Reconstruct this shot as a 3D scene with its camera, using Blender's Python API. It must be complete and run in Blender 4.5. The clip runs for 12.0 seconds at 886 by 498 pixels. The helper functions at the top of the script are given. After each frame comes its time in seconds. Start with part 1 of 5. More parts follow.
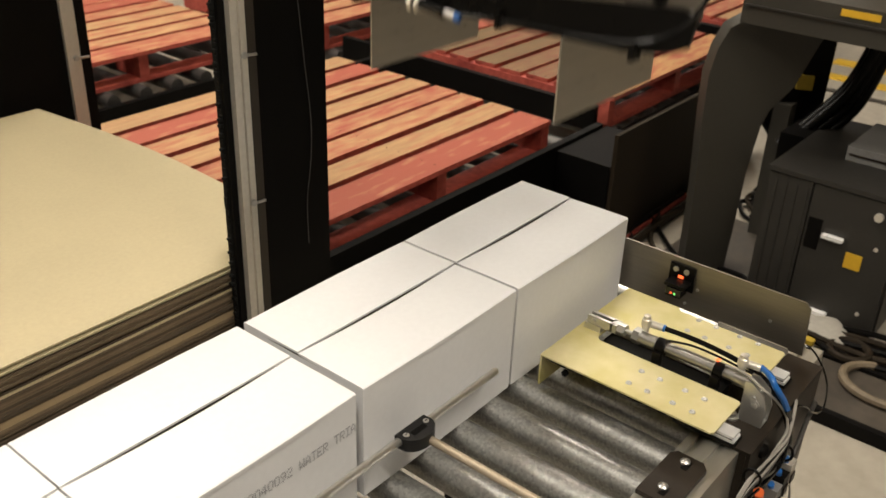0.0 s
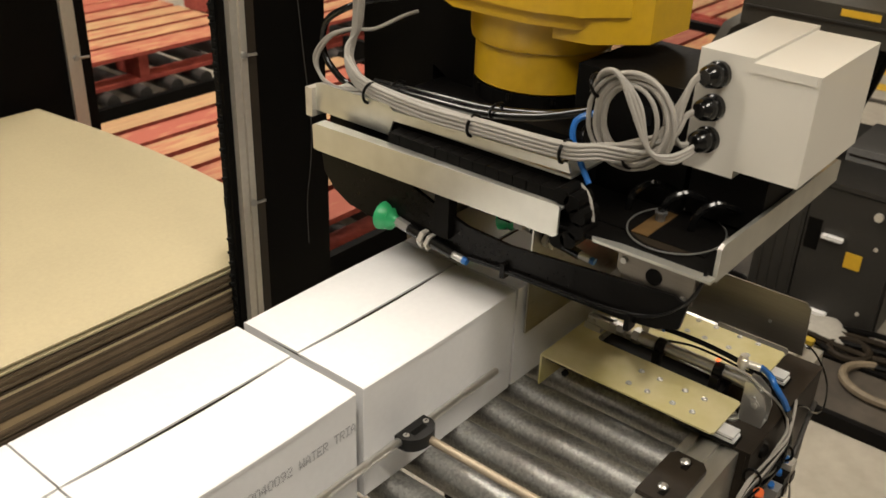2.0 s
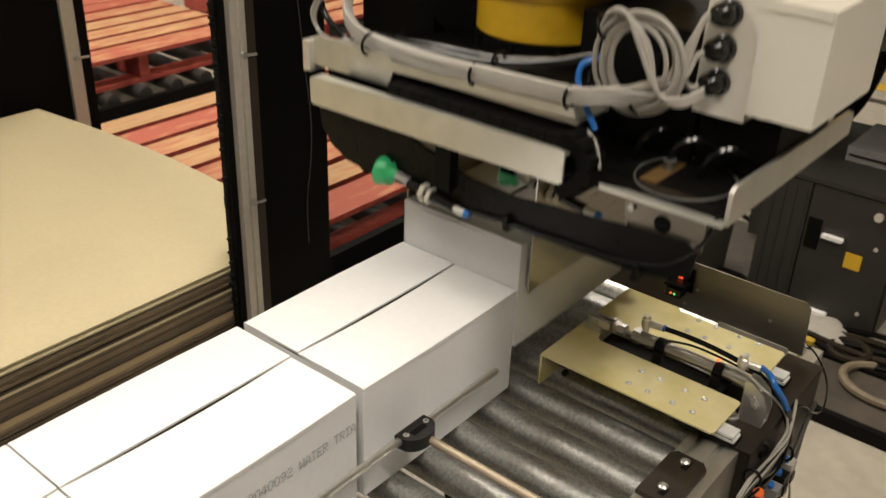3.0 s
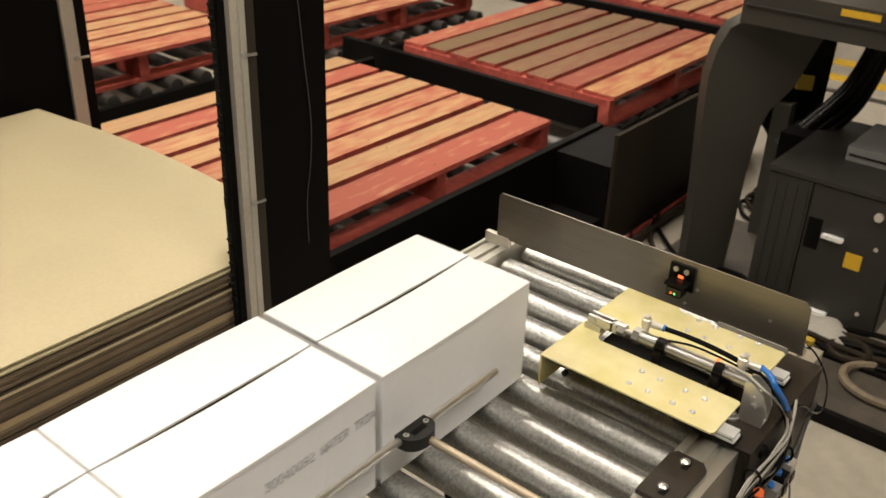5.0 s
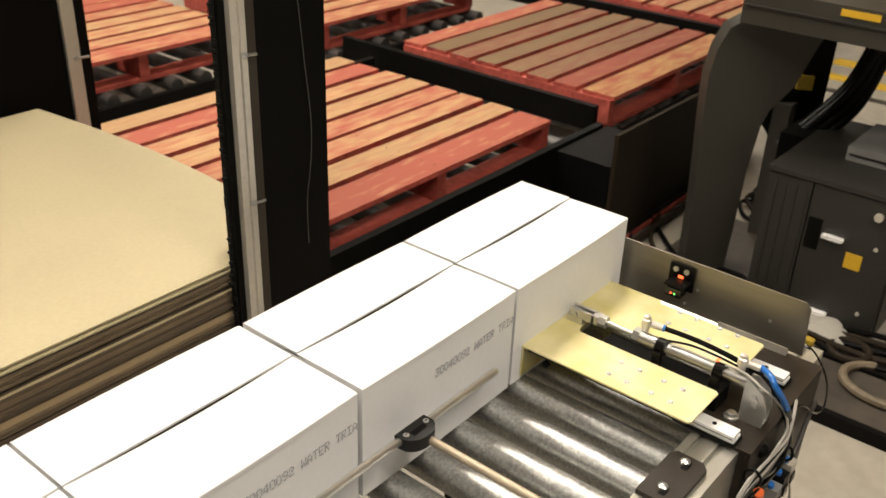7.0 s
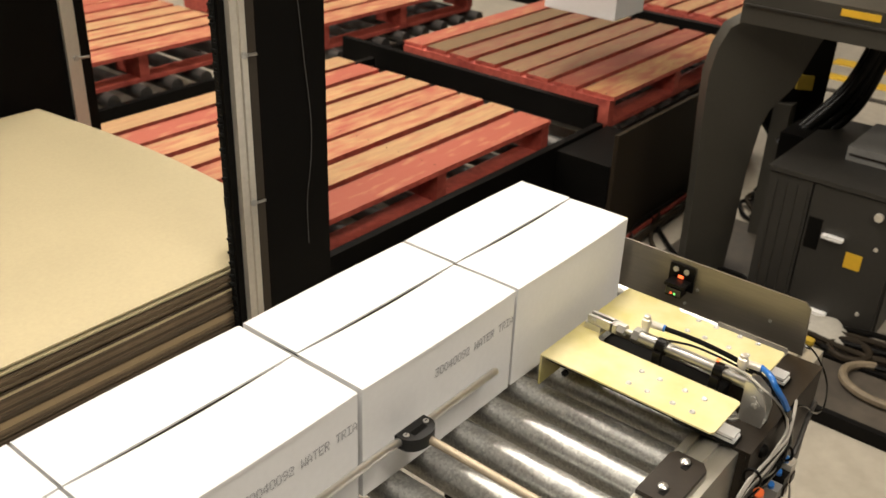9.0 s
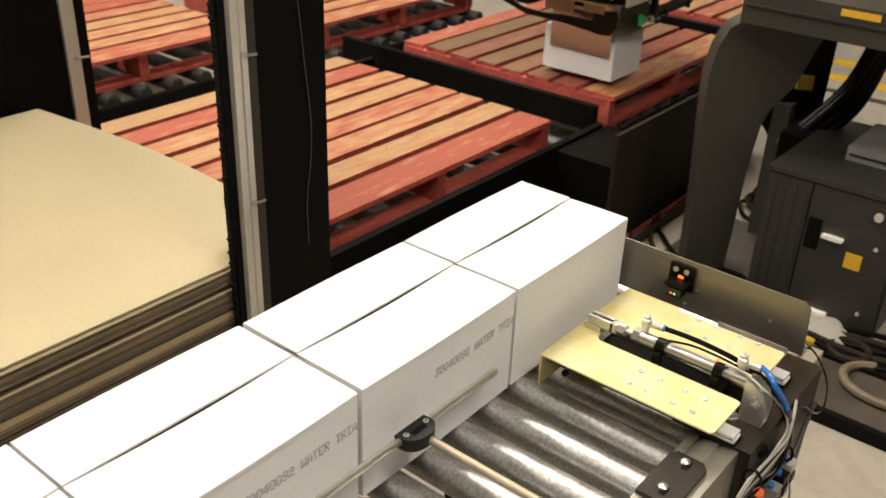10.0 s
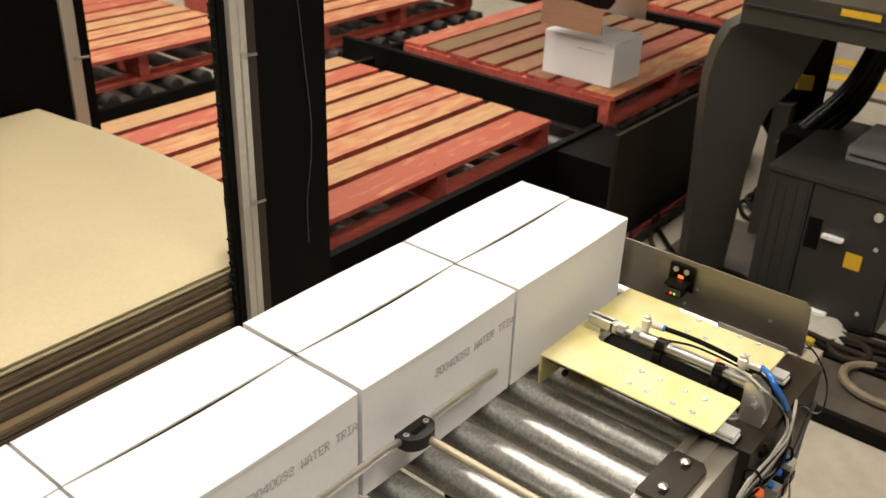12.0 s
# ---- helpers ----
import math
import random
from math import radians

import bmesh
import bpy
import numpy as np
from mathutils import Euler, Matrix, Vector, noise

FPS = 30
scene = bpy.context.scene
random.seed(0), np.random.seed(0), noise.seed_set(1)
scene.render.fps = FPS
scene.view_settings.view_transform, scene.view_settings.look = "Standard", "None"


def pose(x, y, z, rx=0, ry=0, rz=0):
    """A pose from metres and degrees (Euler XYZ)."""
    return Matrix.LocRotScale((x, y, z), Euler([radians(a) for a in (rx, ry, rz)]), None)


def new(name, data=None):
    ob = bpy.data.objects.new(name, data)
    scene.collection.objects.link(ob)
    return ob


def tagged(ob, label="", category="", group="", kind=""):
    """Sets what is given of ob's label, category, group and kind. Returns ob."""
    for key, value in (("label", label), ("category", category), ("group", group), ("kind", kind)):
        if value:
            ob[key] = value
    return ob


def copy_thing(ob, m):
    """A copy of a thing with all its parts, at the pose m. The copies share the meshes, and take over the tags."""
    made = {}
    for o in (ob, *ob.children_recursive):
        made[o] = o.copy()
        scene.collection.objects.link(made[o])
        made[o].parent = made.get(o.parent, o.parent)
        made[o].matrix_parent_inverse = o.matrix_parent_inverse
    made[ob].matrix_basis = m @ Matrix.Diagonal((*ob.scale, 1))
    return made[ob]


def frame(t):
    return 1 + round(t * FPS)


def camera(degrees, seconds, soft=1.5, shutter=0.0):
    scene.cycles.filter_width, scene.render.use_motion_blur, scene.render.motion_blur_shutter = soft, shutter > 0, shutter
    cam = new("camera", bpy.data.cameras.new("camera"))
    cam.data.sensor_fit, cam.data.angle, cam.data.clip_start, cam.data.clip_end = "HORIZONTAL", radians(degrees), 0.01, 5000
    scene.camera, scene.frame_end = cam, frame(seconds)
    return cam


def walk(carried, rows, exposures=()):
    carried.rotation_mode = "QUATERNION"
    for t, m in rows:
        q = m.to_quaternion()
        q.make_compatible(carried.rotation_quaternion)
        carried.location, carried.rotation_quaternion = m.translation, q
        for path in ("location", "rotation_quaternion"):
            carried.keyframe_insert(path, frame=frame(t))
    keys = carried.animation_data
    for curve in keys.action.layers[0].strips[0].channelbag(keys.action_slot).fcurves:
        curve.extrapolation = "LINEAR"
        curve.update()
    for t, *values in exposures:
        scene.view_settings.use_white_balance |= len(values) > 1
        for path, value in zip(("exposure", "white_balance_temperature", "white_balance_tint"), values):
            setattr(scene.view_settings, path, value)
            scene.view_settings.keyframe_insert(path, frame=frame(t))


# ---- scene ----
cam = camera(50.64, 12.0, soft=1.6, shutter=0.5)
cam.data.dof.use_dof = True
cam.data.dof.focus_distance = 1.58
cam.data.dof.aperture_fstop = 7.0
VIEW = pose(-0.6697, -0.7078, 1.7000, 61.787, -1.975, -50.491)
walk(cam, [(0, VIEW), (12, VIEW)],
     exposures=[(0, -0.04), (3.2, -0.04), (4.8, 0.04), (5.6, 0.03), (6.3, 0.15), (12, 0.15)])

# ---------------------------------------------------------------- light
world = bpy.data.worlds.new("hall_air")
scene.world = world
world.use_nodes = True
world.node_tree.nodes["Background"].inputs[0].default_value = (1.0, 0.93, 0.84, 1)
world.node_tree.nodes["Background"].inputs[1].default_value = 0.03
LAMP_POWER = 89.0
LAMP_COLOR = (1.0, 0.935, 0.85)
LAMP_SPOTS = [(-2.2, -1.4), (0.2, -2.4), (1.3, 1.9), (3.0, 2.3), (7.6, 3.6), (-0.8, 3.2), (-2.2, 4.4), (1.6, 5.2)]


# ---------------------------------------------------------------- helpers
def part(name, bm, material, parent, label="", bevel=0.0, smooth=False, kind=""):
    if bevel:
        edges = [e for e in bm.edges if len(e.link_faces) == 2 and e.calc_face_angle(0) > 0.6]
        bmesh.ops.bevel(bm, geom=edges, offset=bevel, segments=2, affect="EDGES", profile=0.6, clamp_overlap=True)
    me = bpy.data.meshes.new(name)
    bmesh.ops.recalc_face_normals(bm, faces=bm.faces)
    bm.to_mesh(me)
    bm.free()
    me.materials.append(material)
    if smooth:
        me.polygons.foreach_set("use_smooth", [True] * len(me.polygons))
        me.set_sharp_from_angle(angle=radians(40))
    ob = new(name, me)
    ob.parent = parent
    return tagged(ob, label, kind=kind)


def thing(name, place, label, category, group="", kind=""):
    ob = new(name)
    ob.matrix_basis = place
    ob.empty_display_size = 0.02
    return tagged(ob, label, category, group, kind)


def solid(name, bm, material, label, category="", group="", kind="", bevel=0.0, smooth=False):
    ob = part(name, bm, material, None, label, bevel, smooth, kind)
    return tagged(ob, "", category, group)


def box(bm, x0, x1, y0, y1, z0, z1):
    v = [bm.verts.new(p) for p in ((x0, y0, z0), (x1, y0, z0), (x1, y1, z0), (x0, y1, z0),
                                   (x0, y0, z1), (x1, y0, z1), (x1, y1, z1), (x0, y1, z1))]
    for f in ((3, 2, 1, 0), (4, 5, 6, 7), (0, 1, 5, 4), (1, 2, 6, 5), (2, 3, 7, 6), (3, 0, 4, 7)):
        bm.faces.new([v[i] for i in f])
    return bm


def boxed(*a):
    return box(bmesh.new(), *a)


def cyl(bm, p0, p1, r0, r1=None, seg=20):
    p0, p1 = Vector(p0), Vector(p1)
    r1 = r0 if r1 is None else r1
    q = (p1 - p0).to_track_quat("Z", "Y")
    rings = []
    for p, r in ((p0, r0), (p1, r1)):
        rings.append([bm.verts.new(p + q @ Vector((r * math.cos(a), r * math.sin(a), 0)))
                      for a in (2 * math.pi * i / seg for i in range(seg))])
    for i in range(seg):
        j = (i + 1) % seg
        bm.faces.new((rings[0][i], rings[0][j], rings[1][j], rings[1][i]))
    bm.faces.new(rings[0][::-1])
    bm.faces.new(rings[1])
    return bm


def lathe(bm, base, axis, profile, seg=24):
    """Rings of (distance along the axis, radius)."""
    base, q = Vector(base), Vector(axis).to_track_quat("Z", "Y")
    rings = [[bm.verts.new(base + q @ Vector((r * math.cos(2 * math.pi * i / seg), r * math.sin(2 * math.pi * i / seg), d)))
              for i in range(seg)] for d, r in profile]
    for a, b in zip(rings, rings[1:]):
        for i in range(seg):
            j = (i + 1) % seg
            bm.faces.new((a[i], a[j], b[j], b[i]))
    bm.faces.new(rings[0][::-1])
    bm.faces.new(rings[-1])
    return bm


def prism(bm, outline, axis, a, b):
    """A flat outline pushed along an axis: x takes (y, z), y takes (x, z), z takes (x, y)."""
    put = {"x": lambda p, d: (d, p[0], p[1]), "y": lambda p, d: (p[0], d, p[1]), "z": lambda p, d: (p[0], p[1], d)}[axis]
    lo = [bm.verts.new(put(p, a)) for p in outline]
    hi = [bm.verts.new(put(p, b)) for p in outline]
    n = len(outline)
    for i in range(n):
        j = (i + 1) % n
        bm.faces.new((lo[i], lo[j], hi[j], hi[i]))
    bm.faces.new(lo[::-1])
    bm.faces.new(hi)
    return bm


def smoothed(points, steps=6):
    pts = [Vector(p) for p in points]
    out = []
    for i in range(len(pts) - 1):
        p0, p1, p2, p3 = pts[max(i - 1, 0)], pts[i], pts[i + 1], pts[min(i + 2, len(pts) - 1)]
        for k in range(steps):
            t = k / steps
            out.append(0.5 * ((2 * p1) + (p2 - p0) * t + (2 * p0 - 5 * p1 + 4 * p2 - p3) * t * t
                              + (3 * p1 - p0 - 3 * p2 + p3) * t ** 3))
    out.append(pts[-1])
    return out


def tube(bm, points, r, seg=8, steps=6):
    path = smoothed(points, steps) if steps > 1 else [Vector(p) for p in points]
    up = Vector((0.13, 0.21, 0.97)).normalized()
    rings = []
    for i, p in enumerate(path):
        d = (path[min(i + 1, len(path) - 1)] - path[max(i - 1, 0)]).normalized()
        side = d.cross(up)
        if side.length < 1e-3:
            side = d.cross(Vector((1, 0, 0)))
        side.normalize()
        up = side.cross(d).normalized()
        rings.append([bm.verts.new(p + r * (math.cos(a) * side + math.sin(a) * up))
                      for a in (2 * math.pi * k / seg for k in range(seg))])
    for a, b in zip(rings, rings[1:]):
        for k in range(seg):
            j = (k + 1) % seg
            bm.faces.new((a[k], a[j], b[j], b[k]))
    bm.faces.new(rings[0][::-1])
    bm.faces.new(rings[-1])
    return bm


# ---------------------------------------------------------------- materials
def paint(name, color, rough=0.5, metal=0.0, vary=0.12, grain=60.0, blotch=4.0, bump=0.05, stretch=(1, 1, 1), second=None, coat=0.0, island=0.0, spec=0.5, uneven=0.12):
    """A surface with fine grain and wide blotches, in object space metres."""
    m = bpy.data.materials.new(name)
    m.use_nodes = True
    nt = m.node_tree
    N, L = nt.nodes, nt.links
    b = N["Principled BSDF"]
    tc = N.new("ShaderNodeTexCoord")
    mp = N.new("ShaderNodeMapping")
    mp.inputs["Scale"].default_value = stretch
    L.new(tc.outputs["Object"], mp.inputs[0])
    fine, wide = N.new("ShaderNodeTexNoise"), N.new("ShaderNodeTexNoise")
    for n, s, d in ((fine, grain, 5), (wide, blotch, 3)):
        n.inputs["Scale"].default_value = s
        n.inputs["Detail"].default_value = d
        L.new(mp.outputs[0], n.inputs["Vector"])
    mixv = N.new("ShaderNodeMath")
    mixv.operation = "ADD"
    L.new(fine.outputs[0], mixv.inputs[0])
    L.new(wide.outputs[0], mixv.inputs[1])
    half = N.new("ShaderNodeMath")
    half.operation = "MULTIPLY"
    half.inputs[1].default_value = 0.5
    L.new(mixv.outputs[0], half.inputs[0])
    ramp = N.new("ShaderNodeValToRGB")
    lo = [c * (1 - vary) for c in color]
    hi = [min(1, c * (1 + vary)) for c in (second or color)]
    ramp.color_ramp.elements[0].position, ramp.color_ramp.elements[1].position = 0.34, 0.66
    ramp.color_ramp.elements[0].color = (*lo, 1)
    ramp.color_ramp.elements[1].color = (*hi, 1)
    L.new(half.outputs[0], ramp.inputs[0])
    out = ramp.outputs[0]
    if island:
        oi = N.new("ShaderNodeObjectInfo")
        mr = N.new("ShaderNodeMapRange")
        mr.inputs["To Min"].default_value, mr.inputs["To Max"].default_value = 1 - island, 1 + island
        L.new(oi.outputs["Random"], mr.inputs[0])
        hs = N.new("ShaderNodeHueSaturation")
        L.new(mr.outputs[0], hs.inputs["Value"])
        L.new(out, hs.inputs["Color"])
        out = hs.outputs[0]
    L.new(out, b.inputs["Base Color"])
    rr = N.new("ShaderNodeMapRange")
    rr.inputs["To Min"].default_value, rr.inputs["To Max"].default_value = max(0.03, rough - uneven), min(1, rough + uneven)
    L.new(half.outputs[0], rr.inputs[0])
    L.new(rr.outputs[0], b.inputs["Roughness"])
    b.inputs["Metallic"].default_value = metal
    b.inputs["Specular IOR Level"].default_value = spec
    b.inputs["Coat Weight"].default_value = coat
    if bump:
        bp = N.new("ShaderNodeBump")
        bp.inputs["Strength"].default_value = bump
        bp.inputs["Distance"].default_value = 0.002
        L.new(half.outputs[0], bp.inputs["Height"])
        L.new(bp.outputs[0], b.inputs["Normal"])
    return m


def pallet_wood(name, bare, red, lo, hi):
    """Raw boards with red paint rubbed off; each board its own share of red."""
    m = paint(name, bare, 0.75, vary=0.25, grain=30, blotch=6, bump=0.3, stretch=(0.5, 8, 8), island=0.22)
    N, L = m.node_tree.nodes, m.node_tree.links
    b = N["Principled BSDF"]
    src = b.inputs["Base Color"].links[0].from_socket
    tc, n, oi = N.new("ShaderNodeTexCoord"), N.new("ShaderNodeTexNoise"), N.new("ShaderNodeObjectInfo")
    mp = N.new("ShaderNodeMapping")
    mp.inputs["Scale"].default_value = (1, 4, 4)
    off = N.new("ShaderNodeVectorMath")
    L.new(tc.outputs["Object"], off.inputs[0])
    L.new(oi.outputs["Location"], off.inputs[1])
    L.new(off.outputs[0], mp.inputs[0])
    L.new(mp.outputs[0], n.inputs["Vector"])
    n.inputs["Scale"].default_value, n.inputs["Detail"].default_value = 7, 6
    add, mr = N.new("ShaderNodeMath"), N.new("ShaderNodeMapRange")
    add.operation = "MULTIPLY_ADD"
    add.inputs[1].default_value = 1.5
    L.new(n.outputs[0], add.inputs[0])
    half_r = N.new("ShaderNodeMath")
    half_r.operation = "MULTIPLY"
    half_r.inputs[1].default_value = 0.75
    L.new(oi.outputs["Random"], half_r.inputs[0])
    L.new(half_r.outputs[0], add.inputs[2])
    mr.inputs["From Min"].default_value, mr.inputs["From Max"].default_value = lo, hi
    L.new(add.outputs[0], mr.inputs[0])
    mix = N.new("ShaderNodeMix")
    mix.data_type = "RGBA"
    L.new(mr.outputs[0], mix.inputs[0])
    L.new(src, mix.inputs[6])
    mix.inputs[7].default_value = (*red, 1)
    L.new(mix.outputs[2], b.inputs["Base Color"])
    return m


def glow(name, color, strength):
    m = bpy.data.materials.new(name)
    m.use_nodes = True
    b = m.node_tree.nodes["Principled BSDF"]
    b.inputs["Base Color"].default_value = (*color, 1)
    b.inputs["Emission Color"].default_value = (*color, 1)
    b.inputs["Emission Strength"].default_value = strength
    return m


CARTON = paint("white_carton", (0.725, 0.723, 0.722), 0.55, vary=0.03, grain=90, blotch=6, bump=0.06)
# brown of the inner flap, darkened for the shade inside the seam
CARTON_SEAM_SHADE = paint("shaded_brown_flap", (0.10, 0.075, 0.05), 0.8, vary=0.15)
INK = paint("grey_ink", (0.36, 0.36, 0.37), 0.7, vary=0.2, grain=400)
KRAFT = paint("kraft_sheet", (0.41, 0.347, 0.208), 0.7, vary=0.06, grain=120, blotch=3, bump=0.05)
ROLLER_END = paint("dull_roller_end", (0.20, 0.20, 0.19), 0.5, 0.7, vary=0.2)
CHROME = paint("bright_rod", (0.56, 0.55, 0.52), 0.36, 0.85, vary=0.06, grain=90, bump=0.02)
STAINLESS = paint("brushed_stainless", (0.50, 0.48, 0.44), 0.30, 1.0, vary=0.08, grain=25, blotch=3, bump=0.04, stretch=(1, 1, 22))
ALU = paint("aluminium_profile", (0.70, 0.66, 0.58), 0.38, 0.6, vary=0.08, grain=80, blotch=5, bump=0.03)
ZINC_YELLOW = paint("yellow_passivated_zinc", (0.66, 0.58, 0.21), 0.48, 0.38, vary=0.14, grain=14, blotch=6, bump=0.03, second=(0.70, 0.63, 0.40))
ZINC_PLATE = paint("pale_zinc_plate", (0.64, 0.635, 0.58), 0.32, 0.85, vary=0.10, grain=26, blotch=5, bump=0.03)
BLACK_PAINT = paint("black_powder_coat", (0.0032, 0.0028, 0.0024), 0.55, vary=0.3, grain=120, blotch=5, bump=0.08, spec=0.10)
BLACK_PLASTIC = paint("black_plastic", (0.0045, 0.004, 0.0035), 0.30, vary=0.2, grain=150, bump=0.04, spec=0.12)
BLACK_GLOSS = paint("black_hose", (0.006, 0.006, 0.006), 0.14, vary=0.2, bump=0.02)
BRUSH = paint("black_bristle", (0.005, 0.005, 0.004), 0.9, vary=0.3, grain=300, spec=0.2)
GREY_PAINT = paint("grey_machine_paint", (0.033, 0.030, 0.023), 0.5, vary=0.10, grain=90, blotch=3, bump=0.05)
GREY_LIGHT = paint("light_grey_lid", (0.20, 0.195, 0.185), 0.5, vary=0.1)
CABINET = paint("dark_cabinet_paint", (0.024, 0.022, 0.0185), 0.45, vary=0.12, grain=70, blotch=2.5, bump=0.05)
WHITE_BOX = paint("off_white_enclosure", (0.72, 0.69, 0.61), 0.30, vary=0.015, grain=20, blotch=3, bump=0.0, coat=0.25, uneven=0.015)
CABLE = paint("grey_cable", (0.33, 0.31, 0.275), 0.42, vary=0.08, grain=60, bump=0.02, island=0.08)
BLUE = paint("blue_air_hose", (0.015, 0.125, 0.42), 0.35, vary=0.1, coat=0.1)
GREEN = paint("green_silicone", (0.03, 0.36, 0.13), 0.35, vary=0.15, grain=40)
YELLOW = paint("yellow_robot_paint", (0.60, 0.365, 0.014), 0.36, vary=0.08, grain=60, blotch=5, bump=0.05, coat=0.15)
LABEL_YELLOW = paint("yellow_warning_label", (0.62, 0.37, 0.02), 0.5, vary=0.08)
ORANGE = paint("orange_plastic", (0.75, 0.13, 0.02), 0.4, vary=0.1)
RED_PAINT = paint("worn_red_paint", (0.30, 0.040, 0.030), 0.65, vary=0.3, grain=40, blotch=7, bump=0.2, second=(0.36, 0.075, 0.05), island=0.15)
SLAT = pallet_wood("pallet_slat_wood", (0.375, 0.215, 0.098), (0.285, 0.066, 0.037), 0.92, 1.42)
SLAT_BARE = pallet_wood("bare_pallet_slat_wood", (0.33, 0.190, 0.072), (0.28, 0.063, 0.032), 1.20, 1.75)
SLAT_RED = pallet_wood("red_pallet_slat_wood", (0.30, 0.16, 0.062), (0.22, 0.050, 0.027), 0.55, 1.25)
CONCRETE = paint("sealed_concrete", (0.31, 0.278, 0.224), 0.5, vary=0.18, grain=16, blotch=1.4, bump=0.08)
GRIME = paint("grimy_floor_plate", (0.046, 0.037, 0.027), 0.6, vary=0.4, grain=25, blotch=5, bump=0.2)
WALL = paint("hall_wall_paint", (0.27, 0.25, 0.22), 0.8, vary=0.1, grain=10, blotch=0.6)
DARK_SHEET = paint("dark_grey_sheet_metal", (0.020, 0.0145, 0.009), 0.65, vary=0.25, grain=30, blotch=3, bump=0.05, spec=0.12)
RAG = paint("white_cloth", (0.30, 0.28, 0.24), 0.9, vary=0.1, bump=0.3)
RUBBER_GREY = paint("dull_roller", (0.08, 0.075, 0.07), 0.45, 0.6, vary=0.15)
LED_RED = glow("red_led", (1.0, 0.12, 0.03), 2.2)
LED_GREEN = glow("green_led", (0.2, 1.0, 0.2), 1.2)
LAMP_GLOW = glow("lamp_panel", (1.0, 0.86, 0.66), 5.0)
BLACK_SATIN = paint("black_satin_steel", (0.022, 0.0165, 0.0115), 0.42, vary=0.3, grain=90, blotch=6, bump=0.05, spec=0.35)
WHITE_STEEL = paint("pale_ground_steel", (0.82, 0.81, 0.79), 0.3, 0.25, vary=0.06, grain=60, bump=0.02)
RIVET = paint("pale_rivet", (0.52, 0.51, 0.49), 0.42, 0.5, vary=0.06, bump=0.0)
LABEL_DIM = paint("faded_yellow_label", (0.34, 0.23, 0.02), 0.6, vary=0.15)
CEIL = paint("white_ceiling_paint", (0.62, 0.60, 0.56), 0.8, vary=0.05, grain=8, blotch=0.6)
PALE_SHEET = paint("tan_sheet_metal", (0.24, 0.20, 0.14), 0.4, 0.6, vary=0.12)
KRAFT_MID = paint("kraft_board", (0.33, 0.245, 0.14), 0.85, vary=0.12, grain=120, stretch=(0.2, 1, 5))
BROWN_ZINC = paint("brownish_zinc", (0.22, 0.13, 0.05), 0.45, 0.6, vary=0.2)
DULL_PLATE = paint("dull_stainless_plate", (0.26, 0.235, 0.20), 0.42, 0.9, vary=0.10, grain=25, blotch=3, bump=0.04, stretch=(1, 1, 22))
TUBE_STEEL = paint("satin_cylinder_tube", (0.44, 0.43, 0.405), 0.36, 1.0, vary=0.08, grain=60, bump=0.02)
POST_BROWN = paint("brown_black_flange", (0.030, 0.022, 0.014), 0.5, vary=0.2)
ROD = paint("drawn_steel_rod", (0.84, 0.82, 0.77), 0.34, 0.9, vary=0.08, grain=70, bump=0.02)

DULL_ROD = paint("dull_tan_rod", (0.40, 0.33, 0.24), 0.5, 0.5, vary=0.15, grain=80, bump=0.03)
RAIL_ALU = paint("dull_aluminium_rail", (0.52, 0.50, 0.44), 0.40, 0.8, vary=0.12, grain=60, blotch=5, bump=0.03, stretch=(0.3, 1, 1))
GREY_WIRE = paint("dull_grey_wire", (0.055, 0.052, 0.048), 0.6, vary=0.1, bump=0.0)
TAN_HOSE = paint("dusty_tan_hose", (0.15, 0.115, 0.072), 0.7, vary=0.25, grain=60, bump=0.1)
CLAMP_PLASTIC = paint("black_moulded_plastic", (0.010, 0.0095, 0.009), 0.5, vary=0.2, grain=200, bump=0.08, spec=0.35)
# darker copy of the kraft: shade of the stack's side put into the colour
KRAFT_EDGE_SHADED = paint("shaded_kraft_edge", (0.125, 0.090, 0.055), 0.9, vary=0.35, grain=240, blotch=20, stretch=(0.2, 1, 6), island=0.45)
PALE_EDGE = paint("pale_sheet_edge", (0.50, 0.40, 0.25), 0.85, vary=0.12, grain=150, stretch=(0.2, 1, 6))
SLAT_OLD = pallet_wood("weathered_pallet_slat_wood", (0.165, 0.096, 0.042), (0.16, 0.042, 0.025), 0.90, 1.55)


